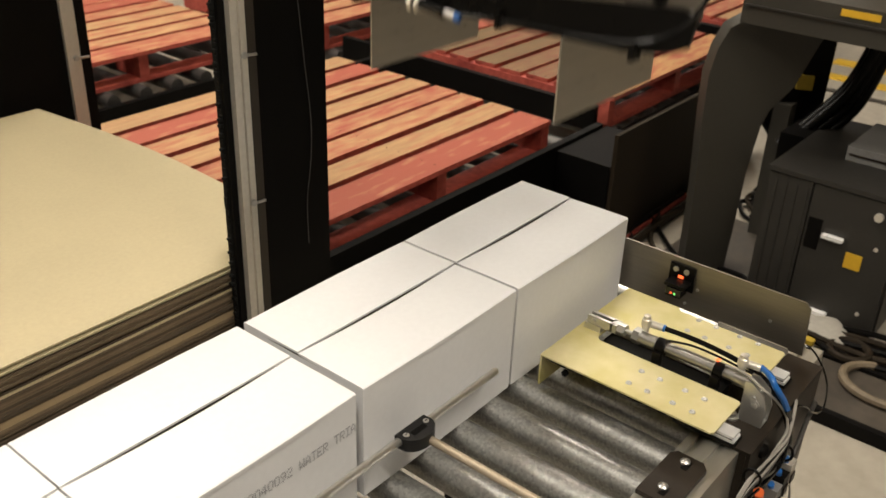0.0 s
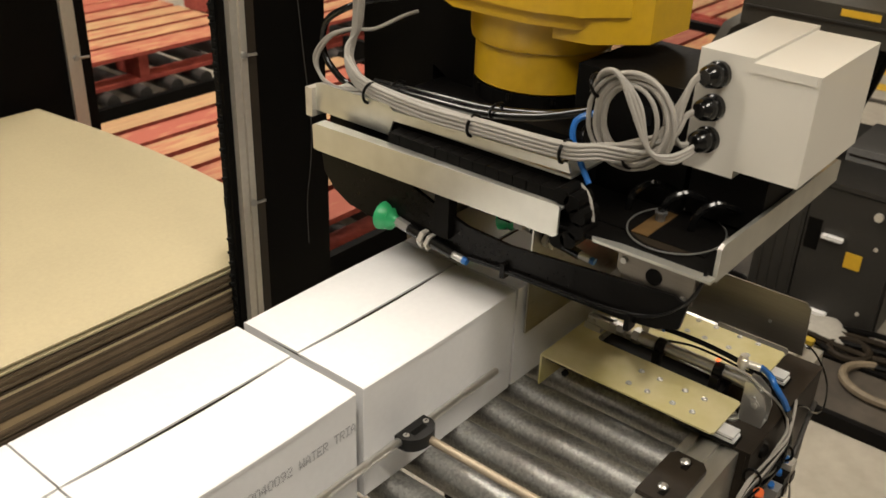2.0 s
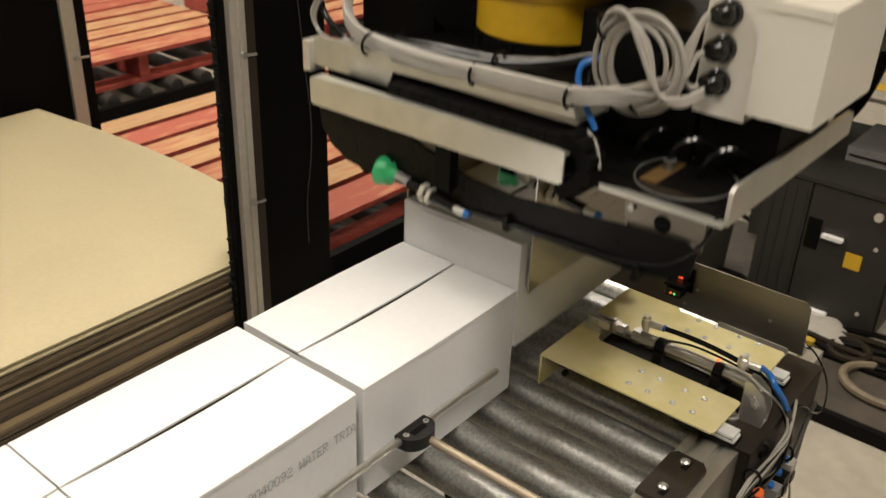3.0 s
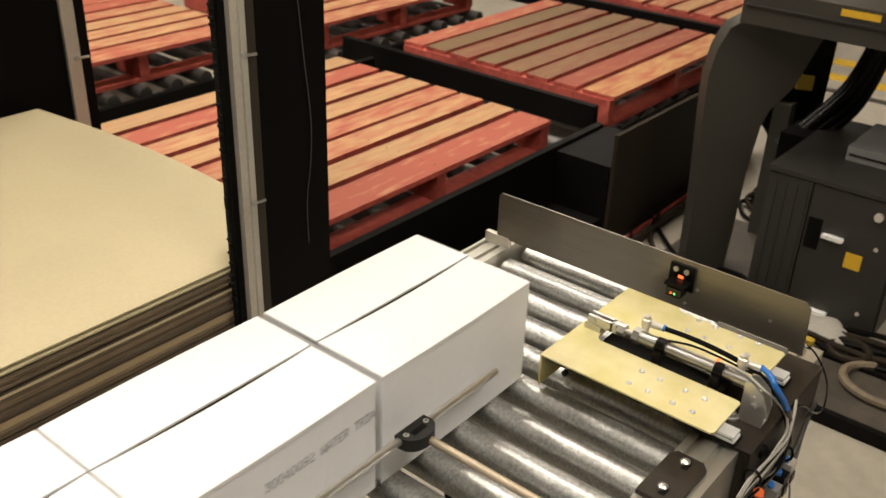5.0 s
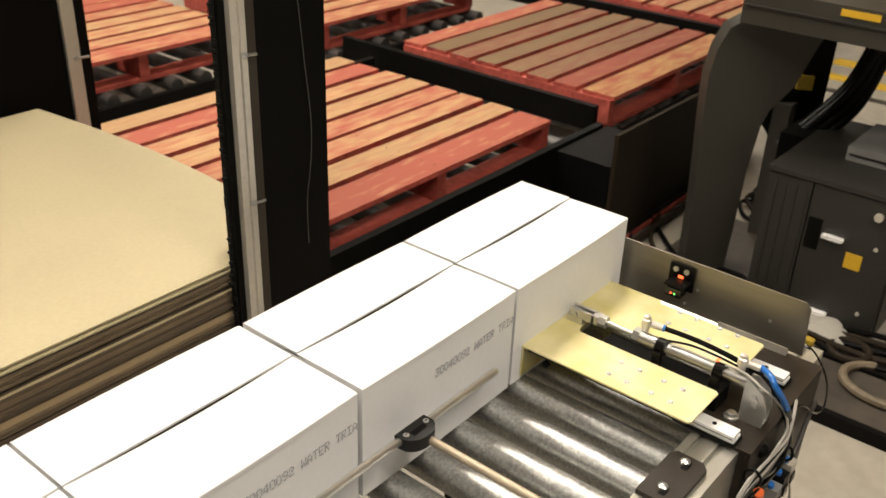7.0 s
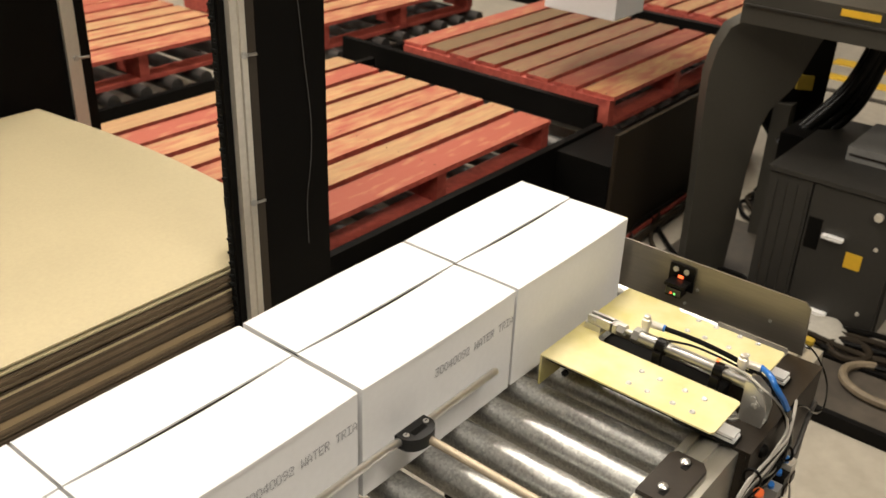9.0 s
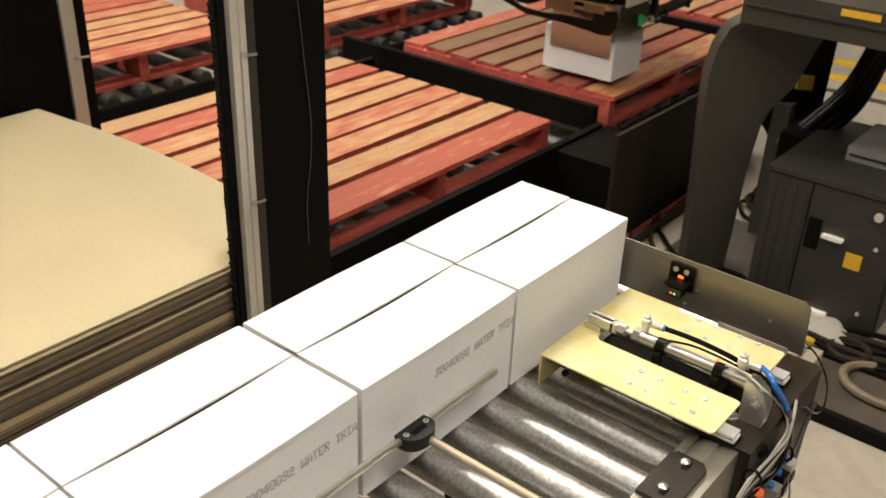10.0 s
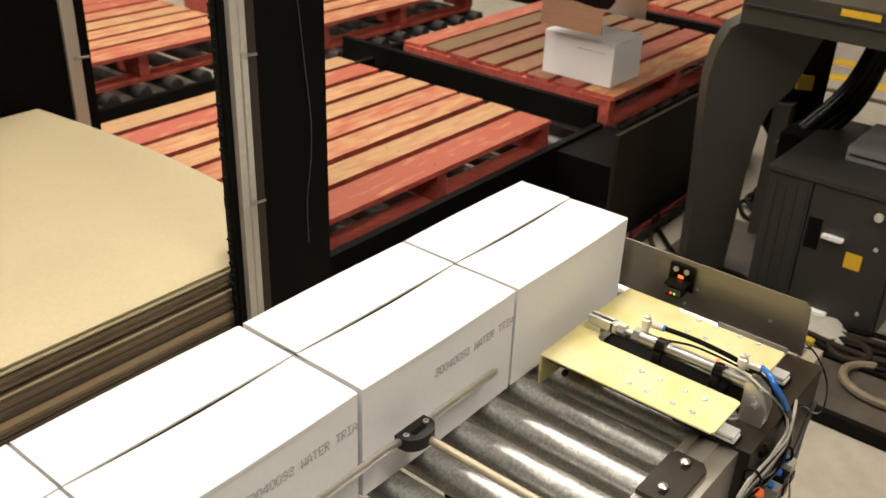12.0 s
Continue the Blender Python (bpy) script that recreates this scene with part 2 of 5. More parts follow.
def spangled(name, color, rough):
    """Galvanised tube: crystal spangle, soft scuffs round the tube."""
    m = paint(name, color, rough, 0.95, vary=0.14, grain=30, blotch=6, bump=0.0, stretch=(2, 1, 2))
    N, L = m.node_tree.nodes, m.node_tree.links
    b = N["Principled BSDF"]
    tc, vo = N.new("ShaderNodeTexCoord"), N.new("ShaderNodeTexVoronoi")
    vo.inputs["Scale"].default_value = 240
    L.new(tc.outputs["Object"], vo.inputs["Vector"])
    sep, mr = N.new("ShaderNodeSeparateColor"), N.new("ShaderNodeMapRange")
    L.new(vo.outputs["Color"], sep.inputs[0])
    mr.inputs["To Min"].default_value, mr.inputs["To Max"].default_value = 0.76, 1.18
    L.new(sep.outputs[0], mr.inputs[0])
    hs = N.new("ShaderNodeHueSaturation")
    L.new(b.inputs["Base Color"].links[0].from_socket, hs.inputs["Color"])
    L.new(mr.outputs[0], hs.inputs["Value"])
    L.new(hs.outputs[0], b.inputs["Base Color"])
    bp = N.new("ShaderNodeBump")
    bp.inputs["Strength"].default_value, bp.inputs["Distance"].default_value = 0.05, 0.0004
    L.new(sep.outputs[1], bp.inputs["Height"])
    L.new(bp.outputs[0], b.inputs["Normal"])
    return m


ROLLER = spangled("galvanised_roller_tube", (0.45, 0.45, 0.43), 0.40)

# ---------------------------------------------------------------- hall
def hall():
    solid("floor", boxed(-8, 12, -8, 12, -0.2, 0), CONCRETE, "worn warm grey sealed concrete floor of the hall", "floor", kind="structure")
    for n, a in (("wall_north", (-8, 12, 12, 12.2, 0, 5)), ("wall_south", (-8, 12, -8.2, -8, 0, 5)),
                 ("wall_east", (12, 12.2, -8, 12, 0, 5)), ("wall_west", (-8.2, -8, -8, 12, 0, 5))):
        solid(n, boxed(*a), WALL, "plain painted wall of the factory hall", "wall", kind="structure")
    solid("ceiling", boxed(-8, 12, -8, 12, 5, 5.2), CEIL, "plain painted ceiling of the factory hall", "ceiling", kind="structure")
    for x, y in LAMP_SPOTS:
        lamp = thing("ceiling_light", pose(x, y, 4.9), "long white ceiling light with a glowing panel", "lamp", "hall lights")
        part("housing", boxed(-0.85, 0.85, -0.65, 0.65, 0.0, 0.09), WHITE_BOX, lamp, bevel=0.01)
        part("diffuser", boxed(-0.8, 0.8, -0.6, 0.6, -0.02, -0.002), LAMP_GLOW, lamp, "glowing diffuser")
        data = bpy.data.lights.new("ceiling_light_glow", "AREA")
        data.shape, data.size, data.size_y = "RECTANGLE", 1.6, 1.2
        data.energy, data.color = LAMP_POWER, LAMP_COLOR
        new("ceiling_light_glow", data).matrix_basis = pose(x, y, 4.86)


# ---------------------------------------------------------------- cartons
BOX_L, BOX_W, BOX_H = 0.352, 0.244, 0.190
ROLL_TOP = 0.750


DOTS = {
    " ": (),
    "0": (".###.", "#...#", "#...#", "#...#", "#...#", "#...#", ".###."),
    "2": (".###.", "#...#", "....#", "..##.", ".#...", "#....", "#####"),
    "3": ("#####", "....#", "...#.", "..##.", "....#", "#...#", ".###."),
    "4": ("...#.", "..##.", ".#.#.", "#..#.", "#####", "...#.", "...#."),
    "9": (".###.", "#...#", "#...#", ".####", "....#", "...#.", ".##.."),
    "A": ("..#..", ".#.#.", "#...#", "#...#", "#####", "#...#", "#...#"),
    "E": ("#####", "#....", "#....", "####.", "#....", "#....", "#####"),
    "I": ("#####", "..#..", "..#..", "..#..", "..#..", "..#..", "#####"),
    "R": ("####.", "#...#", "#...#", "####.", "#.#..", "#..#.", "#...#"),
    "T": ("#####", "..#..", "..#..", "..#..", "..#..", "..#..", "..#.."),
    "W": ("#...#", "#...#", "#...#", "#.#.#", "#.#.#", "##.##", "#...#"),
}


def carton(printed):
    """Origin at the middle of the base; long side along x."""
    l, w, h, t = BOX_L / 2, BOX_W / 2, BOX_H, 0.0035
    ob = thing("carton", pose(0, 0, 0), "closed white cardboard carton" + (" with grey ink-jet print" if printed else ", unprinted"), "carton", "cartons in the row")
    bm = bmesh.new()
    # bulging side walls, open at the top under the flaps
    nx, nz = 10, 5
    for side in (-1, 1):
        grid = {}
        for i in range(nx + 1):
            for k in range(nz + 1):
                u, v = i / nx, k / nz
                out = 0.0035 * math.sin(math.pi * u) * math.sin(math.pi * (0.15 + 0.85 * v))
                grid[i, k] = bm.verts.new((-l + 2 * l * u, side * (w + out), v * (h - t)))
        for i in range(nx):
            for k in range(nz):
                bm.faces.new((grid[i, k], grid[i + 1, k], grid[i + 1, k + 1], grid[i, k + 1]))
    for side in (-1, 1):
        grid = {}
        for i in range(7):
            for k in range(nz + 1):
                u, v = i / 6, k / nz
                out = 0.002 * math.sin(math.pi * u) * math.sin(math.pi * v)
                grid[i, k] = bm.verts.new((side * (l - 0.0012 + out), -w + 2 * w * u, v * (h - t - 0.0035)))
        for i in range(6):
            for k in range(nz):
                bm.faces.new((grid[i, k], grid[i + 1, k], grid[i + 1, k + 1], grid[i, k + 1]))
    box(bm, -l + 0.001, l - 0.001, -w + 0.001, w - 0.001, 0, 0.004)
    bmesh.ops.remove_doubles(bm, verts=bm.verts, dist=0.0004)
    part("body", bm, CARTON, ob, smooth=True)
    # flap colour carries the seam's shade
    part("inner_flap", boxed(-l + 0.004, l - 0.004, -w + 0.004, w - 0.004, h - 0.024, h - 0.021), CARTON_SEAM_SHADE, ob, "brown inner flap, darkened as shade in the seam")
    for side in (-1, 1):
        bm = bmesh.new()
        n = 14
        rows = []
        for i in range(n + 1):
            u = i / n
            x = -l + 2 * l * u
            sag = math.sin(math.pi * u)
            inner = 0.005 + side * (0.0009 + 0.0024 * sag)
            z_in = h - 0.0028 * sag + (0.0006 if side > 0 else -0.0012)
            outer = side * (w + 0.0035 * sag * 0.62)
            rows.append([(x, outer, h - t - 0.004), (x, outer, h - 0.0015), (x, outer - side * 0.003, h), (x, side * w * 0.5, h - 0.0009 * sag),
                         (x, inner, z_in), (x, inner, z_in - t)])
        vv = [[bm.verts.new(p) for p in r] for r in rows]
        for a, b in zip(vv, vv[1:]):
            for k in range(5):
                bm.faces.new((a[k], a[k + 1], b[k + 1], b[k]))
        for r in (vv[0], vv[-1]):
            bm.faces.new(r)
        part("top_flap", bm, CARTON, ob, smooth=True)
    if printed:
        bm = bmesh.new()
        pitch, dx, dz = 0.198 / 18.7, 0.00178, 0.00218
        for n, ch in enumerate("30040092 WATER TRIA"):
            for r, line in enumerate(DOTS[ch]):
                for c, dot in enumerate(line):
                    if dot == "#":
                        px = l - 0.004 - 0.198 + n * pitch + c * dx
                        bulge = 0.0035 * math.sin(math.pi * (px + l) / (2 * l)) * 0.9
                        z = 0.1305 + (6 - r) * dz
                        box(bm, px, px + 0.00135, -w - bulge - 0.0013, -w - bulge - 0.0009, z, z + 0.0017)
        part("print", bm, INK, ob, "grey dot-matrix print")
    return ob


# ---------------------------------------------------------------- roller conveyor
def conveyor():
    cv = thing("roller_conveyor", pose(0, 0, 0), "powered roller conveyor with steel rollers in aluminium profile rails", "conveyor")
    r = 0.0285
    base = bmesh.new()
    lathe(base, (0, -0.294, 0), (0, 1, 0), [(0, 0.006), (0.002, r - 0.004), (0.006, r), (0.560, r), (0.564, r - 0.004), (0.566, 0.006)], 32)
    first = None
    for i in range(-13, 11):
        x = 0.043 + 0.0815 * i
        if first is None:
            ro = part("roller", base, ROLLER, cv, smooth=True)
            first = ro
        else:
            ro = new("roller", first.data)
            ro.parent = cv
        ro.matrix_basis = pose(x, 0, ROLL_TOP - r, 0, 0, 0)
    for y0, y1, n in ((-0.373, -0.297, "rail"), (0.276, 0.340, "rail")):
        z0, z1 = 0.66, 0.768
        bm = bmesh.new()
        # slotted profile, pushed along the conveyor
        ym = (y0 + y1) / 2
        s = 0.005
        outline = [(y0, z0), (y1, z0), (y1, z1), (ym + 0.020 + s, z1), (ym + 0.020 + s, z1 - 0.008), (ym + 0.020 - s, z1 - 0.008), (ym + 0.020 - s, z1),
                   (ym - 0.012 + s, z1), (ym - 0.012 + s, z1 - 0.008), (ym - 0.012 - s, z1 - 0.008), (ym - 0.012 - s, z1), (y0, z1)]
        prism(bm, outline, "x", -1.6, 0.862)
        part(n, bm, RAIL_ALU, cv, "slotted aluminium profile rail", bevel=0.0012)
    for x in (-0.9, 0.70):
        for y in (-0.31, 0.31):
            part("leg", boxed(x - 0.02, x + 0.02, y - 0.02, y + 0.02, 0, 0.66), BLACK_PAINT, cv, bevel=0.003)
    for y in (-0.31,):
        part("cover_or_gap_shade", boxed(-1.6, 0.40, -0.40, -0.376, 0.56, 0.74), BLACK_PAINT, cv, "black drive cover or gap shade slab", bevel=0.004)
    part("crossbar", boxed(0.69, 0.73, -0.30, 0.30, 0.36, 0.40), BLACK_PAINT, cv)
    # stop plate at the end
    bm = bmesh.new()
    prism(bm, [(-0.356, 0.786), (0.306, 0.786), (0.306, 0.882), (0.300, 0.888), (-0.342, 0.888), (-0.352, 0.878)], "x", 0.790, 0.794)
    sp = part("stop_plate", bm, DULL_PLATE, cv, "thin brushed steel stop plate with rounded corners")
    box_bm = boxed(0.788, 0.798, -0.33, -0.20, 0.762, 0.790)
    part("plate_foot", box_bm, ALU, cv, bevel=0.002)
    part("plate_foot", boxed(0.788, 0.80, 0.275, 0.335, 0.766, 0.790), ALU, cv, bevel=0.002)
    for y, z in ((-0.13, 0.80), (-0.29, 0.83), (-0.15, 0.836)):
        part("plate_screw", cyl(bmesh.new(), (0.790, y, z), (0.788, y, z), 0.003, seg=10), CHROME, sp)
    return cv


def guide_rod():
    g = thing("side_guide", pose(0, 0, 0), "bright steel guide rod held by a black plastic clamp", "guide rail")
    bm = bmesh.new()
    lathe(bm, (-1.3, -0.030, 0.842), (1, 0, 0), [(0, 0.004), (0.002, 0.0062), (1.628, 0.0062), (1.631, 0.004)], 16)
    part("rod", bm, ROD, g, smooth=True)
    bm = bmesh.new()
    outline = [(0.101, -0.0225), (0.163, -0.0225)]
    outline += [(0.133 + 0.031 * math.cos(a), -0.036 - 0.022 * math.sin(a)) for a in (math.pi * i / 12 for i in range(13))]
    prism(bm, outline, "z", 0.8295, 0.850)
    clamp = part("clamp", bm, CLAMP_PLASTIC, g, "black plastic clamp", bevel=0.0035, smooth=True)
    part("slot", boxed(0.119, 0.147, -0.0445, -0.0350, 0.8495, 0.8504), BLACK_PAINT, clamp)
    for x, y in ((0.112, -0.0345), (0.1545, -0.0345)):
        sc = part("screw", lathe(bmesh.new(), (x, y, 0.8492), (0, 0, 1), [(0, 0.0046), (0.0014, 0.0046), (0.0020, 0.0038), (0.0021, 0.001)], 14), CHROME, clamp, smooth=True)
        part("screw_slot", boxed(x - 0.0022, x + 0.0022, y - 0.0007, y + 0.0007, 0.8512, 0.8516), BLACK_PAINT, sc)
    bm = bmesh.new()
    cyl(bm, (0.140, -0.050, 0.836), (0.140, -0.36, 0.836), 0.0062, seg=16)
    part("cross_rod", bm, DULL_ROD, g, smooth=True)
    bm = bmesh.new()
    prism(bm, [(0.310, -0.358), (0.414, -0.358), (0.426, -0.348), (0.426, -0.306), (0.416, -0.298), (0.310, -0.298)], "z", 0.7685, 0.7765)
    br = part("bracket", bm, BLACK_SATIN, g, "black satin rail bracket", bevel=0.003)
    for x in (0.333, 0.403):
        part("slot", boxed(x - 0.010, x + 0.010, -0.336, -0.326, 0.7760, 0.7773), BLACK_PAINT, br)
        bm = bmesh.new()
        lathe(bm, (x + 0.006, -0.326, 0.7765), (0, 0, 1), [(0, 0.0075), (0.003, 0.0075), (0.005, 0.005), (0.006, 0.002)], 16)
        part("screw", bm, CHROME, br, smooth=True)
    return g


def pusher():
    """The sliding plate, at its drawn-back place."""
    p = thing("pusher_plate", pose(0, 0, 0), "forked yellow zinc-plated steel pusher plate with silver rivets", "pusher")
    z = 0.820
    x0, x1, yl, yr, s0, s1, ys = 0.443, 0.726, -0.039, -0.346, 0.546, 0.604, -0.082
    bm = bmesh.new()
    prism(bm, [(x0, yl), (x0, yr + 0.005), (x0 + 0.005, yr), (s0 - 0.005, yr), (s0, yr + 0.005), (s0, ys - 0.010), (s0 + 0.004, ys - 0.003), (s0 + 0.012, ys), (s1 - 0.012, ys), (s1 - 0.004, ys - 0.003), (s1, ys - 0.010), (s1, yr), (x1 - 0.005, yr), (x1, yr + 0.005), (x1, -0.150), (x1 + 0.010, -0.143), (x1 + 0.010, yl)], "z", z - 0.003, z)
    part("plate", bm, ZINC_YELLOW, p, bevel=0.0008)
    part("front_lip", boxed(x0, x1 + 0.010, yl - 0.003, yl, z - 0.060, z - 0.0032), ZINC_YELLOW, p, bevel=0.001)
    part("stiffener", boxed(x0 + 0.010, x0 + 0.016, yr + 0.03, yl - 0.005, z - 0.014, z - 0.0035), BLACK_PAINT, p)
    part("stiffener_bolt", cyl(bmesh.new(), (x0 + 0.004, -0.085, z - 0.020), (x0 + 0.010, -0.085, z - 0.020), 0.006, seg=6), BLACK_PLASTIC, p)
    first = None
    for x in (0.471, 0.513, 0.675, 0.720):
        for y in (-0.189, -0.222, -0.266, -0.299):
            if first is None:
                bm = bmesh.new()
                lathe(bm, (0, 0, 0), (0, 0, 1), [(-0.001, 0.0052), (0.0002, 0.0052), (0.0003, 0.0046), (0.0018, 0.0044), (0.0026, 0.0034), (0.0014, 0.0022), (0.0010, 0.001)], 14)
                rv = first = part("rivet", bm, RIVET, p, smooth=True)
            else:
                rv = new("rivet", first.data)
                rv.parent = p
            rv.matrix_basis = pose(x, y, z)
    x, zc = 0.576, 0.838
    fork = bmesh.new()
    box(fork, x - 0.010, x - 0.004, -0.100, -0.052, zc - 0.008, zc + 0.008)
    box(fork, x + 0.004, x + 0.010, -0.100, -0.052, zc - 0.008, zc + 0.008)
    cyl(fork, (x - 0.014, -0.064, zc), (x + 0.014, -0.064, zc), 0.0045, seg=12)
    box(fork, x - 0.010, x + 0.010, -0.108, -0.096, zc - 0.008, zc + 0.008)
    part("rod_fork", fork, CHROME, p, "bright steel rod fork", bevel=0.001)
    part("fork_foot", boxed(x - 0.012, x + 0.012, -0.080, -0.048, z, zc - 0.006), CHROME, p)
    part("rod_nut", cyl(bmesh.new(), (x, -0.108, zc), (x, -0.122, zc), 0.011, seg=6), CHROME, p, bevel=0.001)
    part("piston_rod", cyl(bmesh.new(), (x, -0.122, zc), (x, -0.205, zc), 0.0042, seg=14), CHROME, p, smooth=True)
    return p


def cylinder_unit():
    c = thing("pneumatic_cylinder", pose(0, 0, 0), "silver pneumatic cylinder on a black mounting block with air hoses", "air cylinder")
    x, z = 0.576, 0.838
    part("mount_plate", boxed(0.494, 0.800, -0.392, -0.262, 0.769, 0.775), BLACK_SATIN, c, "black steel mounting plate", bevel=0.002)
    part("mount_skirt", boxed(0.494, 0.800, -0.392, -0.386, 0.560, 0.768), BLACK_SATIN, c, bevel=0.002)
    part("mount_side", boxed(0.494, 0.500, -0.3855, -0.3745, 0.600, 0.768), BLACK_SATIN, c, bevel=0.002)
    part("slot_bed", boxed(x - 0.024, x + 0.024, -0.305, -0.085, 0.776, 0.806), BLACK_PAINT, c, bevel=0.003)
    for xx in (0.505, 0.706):
        part("rail_base", boxed(xx - 0.016, xx + 0.016, -0.366, -0.285, 0.7753, 0.7795), BLACK_PAINT, c)
        part("slide_rail", boxed(xx - 0.013, xx + 0.013, -0.364, -0.285, 0.7796, 0.7840), WHITE_STEEL, c, "bright silver slide rail", bevel=0.0012)
        part("slide_rail", boxed(xx - 0.013, xx + 0.013, -0.362, -0.285, 0.7870, 0.7918), WHITE_STEEL, c, "bright silver slide rail", bevel=0.0012)
        part("rail_gap", boxed(xx - 0.011, xx + 0.011, -0.360, -0.285, 0.7841, 0.7869), BLACK_PAINT, c)
        part("rail_hole", cyl(bmesh.new(), (xx, -0.325, 0.7918), (xx, -0.325, 0.7928), 0.0038, seg=10), BLACK_PAINT, c)
    part("body_tube", cyl(bmesh.new(), (x, -0.175, z), (x, -0.325, z), 0.0088, seg=20), TUBE_STEEL, c, smooth=True)
    part("side_tube", cyl(bmesh.new(), (x + 0.018, -0.178, z - 0.004), (x + 0.018, -0.318, z - 0.004), 0.004, seg=10), TUBE_STEEL, c, smooth=True)
    for y0, y1, r, m, n in ((-0.138, -0.150, 0.0145, TUBE_STEEL, "front_nut"), (-0.150, -0.180, 0.0115, TUBE_STEEL, "front_head"),
                            (-0.182, -0.198, 0.0135, BLACK_PLASTIC, "switch_clamp"), (-0.284, -0.300, 0.0135, BLACK_PLASTIC, "switch_clamp"), (-0.318, -0.345, 0.0115, TUBE_STEEL, "rear_head")):
        part(n, cyl(bmesh.new(), (x, y0, z), (x, y1, z), r, seg=6 if "nut" in n else 18), m, c, bevel=0.0012)
    for y in (-0.190, -0.292):
        part("clamp_ear", boxed(x - 0.020, x - 0.008, y - 0.007, y + 0.007, z - 0.030, z - 0.004), BLACK_PLASTIC, c, bevel=0.002)
    rear = bmesh.new()
    for dx in (-0.014, 0.011):
        prism(rear, [(-0.340, 0.7755), (-0.378, 0.7755), (-0.380, z - 0.030), (-0.372, z - 0.004), (-0.352, z + 0.011), (-0.340, z + 0.011)], "x", x + dx, x + dx + 0.003)
    box(rear, x - 0.011, x + 0.011, -0.378, -0.342, 0.7755, 0.7785)
    part("rear_bracket", rear, CHROME, c, "zinc-plated steel rear bracket", bevel=0.0008)
    part("bracket_bolt", lathe(bmesh.new(), (x - 0.014, -0.362, z - 0.024), (-1, 0, 0), [(0, 0.0075), (0.002, 0.0075), (0.0022, 0.005), (0.006, 0.005), (0.007, 0.003)], 12), CHROME, c, smooth=True)
    part("rear_pin", cyl(bmesh.new(), (x - 0.018, -0.358, z - 0.014), (x + 0.018, -0.358, z - 0.014), 0.005, seg=12), CHROME, c)
    for y, m in ((-0.152, BLUE), (-0.322, ALU)):
        f = bmesh.new()
        lathe(f, (x + 0.010, y, z + 0.006), (0, 0, 1), [(0, 0.006), (0.012, 0.006), (0.014, 0.0085), (0.026, 0.0085), (0.028, 0.006), (0.033, 0.006), (0.034, 0.003)], 14)
        part("air_fitting", f, ALU, c, smooth=True)
        part("push_collar", cyl(bmesh.new(), (x + 0.016, y - 0.004, z + 0.022), (x + 0.020, y - 0.026, z + 0.021), 0.0062, seg=12), ALU, c, smooth=True)
        part("collar_ring", cyl(bmesh.new(), (x + 0.020, y - 0.026, z + 0.021), (x + 0.0205, y - 0.030, z + 0.021), 0.0060, seg=12), BLUE, c, "blue release ring", smooth=True)
    hose = lambda pts, r, m, n, lab="": part(n, tube(bmesh.new(), pts, r, 8), m, c, lab, smooth=True)
    hose([(x + 0.0205, -0.182, z + 0.021), (x + 0.028, -0.24, z + 0.018), (x + 0.028, -0.31, z + 0.012), (0.612, -0.352, 0.832), (0.612, -0.384, 0.80), (0.636, -0.401, 0.745), (0.628, -0.408, 0.700), (0.56, -0.405, 0.680), (0.47, -0.40, 0.672)], 0.0046, BLACK_GLOSS, "air_hose", "glossy black air hose")
    hose([(x + 0.0205, -0.352, z + 0.021), (0.572, -0.372, 0.868), (0.566, -0.386, 0.856), (0.579, -0.397, 0.832), (0.594, -0.402, 0.808)], 0.0050, BLUE, "blue_hose", "blue air hose")
    hose([(0.594, -0.402, 0.808), (0.611, -0.405, 0.776), (0.632, -0.407, 0.736), (0.628, -0.408, 0.713), (0.602, -0.408, 0.702), (0.553, -0.407, 0.708), (0.484, -0.405, 0.735), (0.450, -0.405, 0.728), (0.430, -0.405, 0.690)], 0.0058, BLACK_GLOSS, "air_hose", "glossy black air hose")
    for k in range(4):
        o = 0.006 * k
        hose([(0.672, -0.394, 0.776 - o), (0.636, -0.404, 0.781 - o), (0.604, -0.412, 0.776 - o), (0.590, -0.414, 0.759 - o), (0.570, -0.412, 0.751 - o), (0.503, -0.409 - 0.002 * k, 0.754 - o), (0.462, -0.408, 0.752 - o), (0.436, -0.406, 0.735 - o), (0.425, -0.404, 0.69)], 0.0027, (CABLE, BLACK_GLOSS, CABLE, RUBBER_GREY)[k], "bundled_cable", "thin cable in a tied bundle")
    hose([(x - 0.002, -0.30, z + 0.016), (x - 0.004, -0.335, z + 0.016), (0.556, -0.372, 0.850), (0.577, -0.388, 0.826), (0.597, -0.403, 0.793), (0.592, -0.410, 0.769), (0.557, -0.410, 0.758), (0.507, -0.409, 0.747), (0.461, -0.407, 0.757), (0.432, -0.404, 0.735)], 0.0022, CABLE, "switch_cable", "thin grey cable")
    hose([(x - 0.002, -0.20, z + 0.016), (x + 0.012, -0.24, z + 0.016), (x + 0.012, -0.30, z + 0.014), (0.600, -0.365, 0.834), (0.618, -0.392, 0.79), (0.628, -0.408, 0.735), (0.59, -0.414, 0.700), (0.50, -0.408, 0.702), (0.44, -0.40, 0.70)], 0.0022, BLACK_GLOSS, "switch_cable", "thin grey cable")
    hose([(0.80, -0.395, 0.700), (0.74, -0.402, 0.690), (0.68, -0.410, 0.672), (0.60, -0.408, 0.640), (0.50, -0.40, 0.60)], 0.0045, RUBBER_GREY, "air_hose", "grey hose")
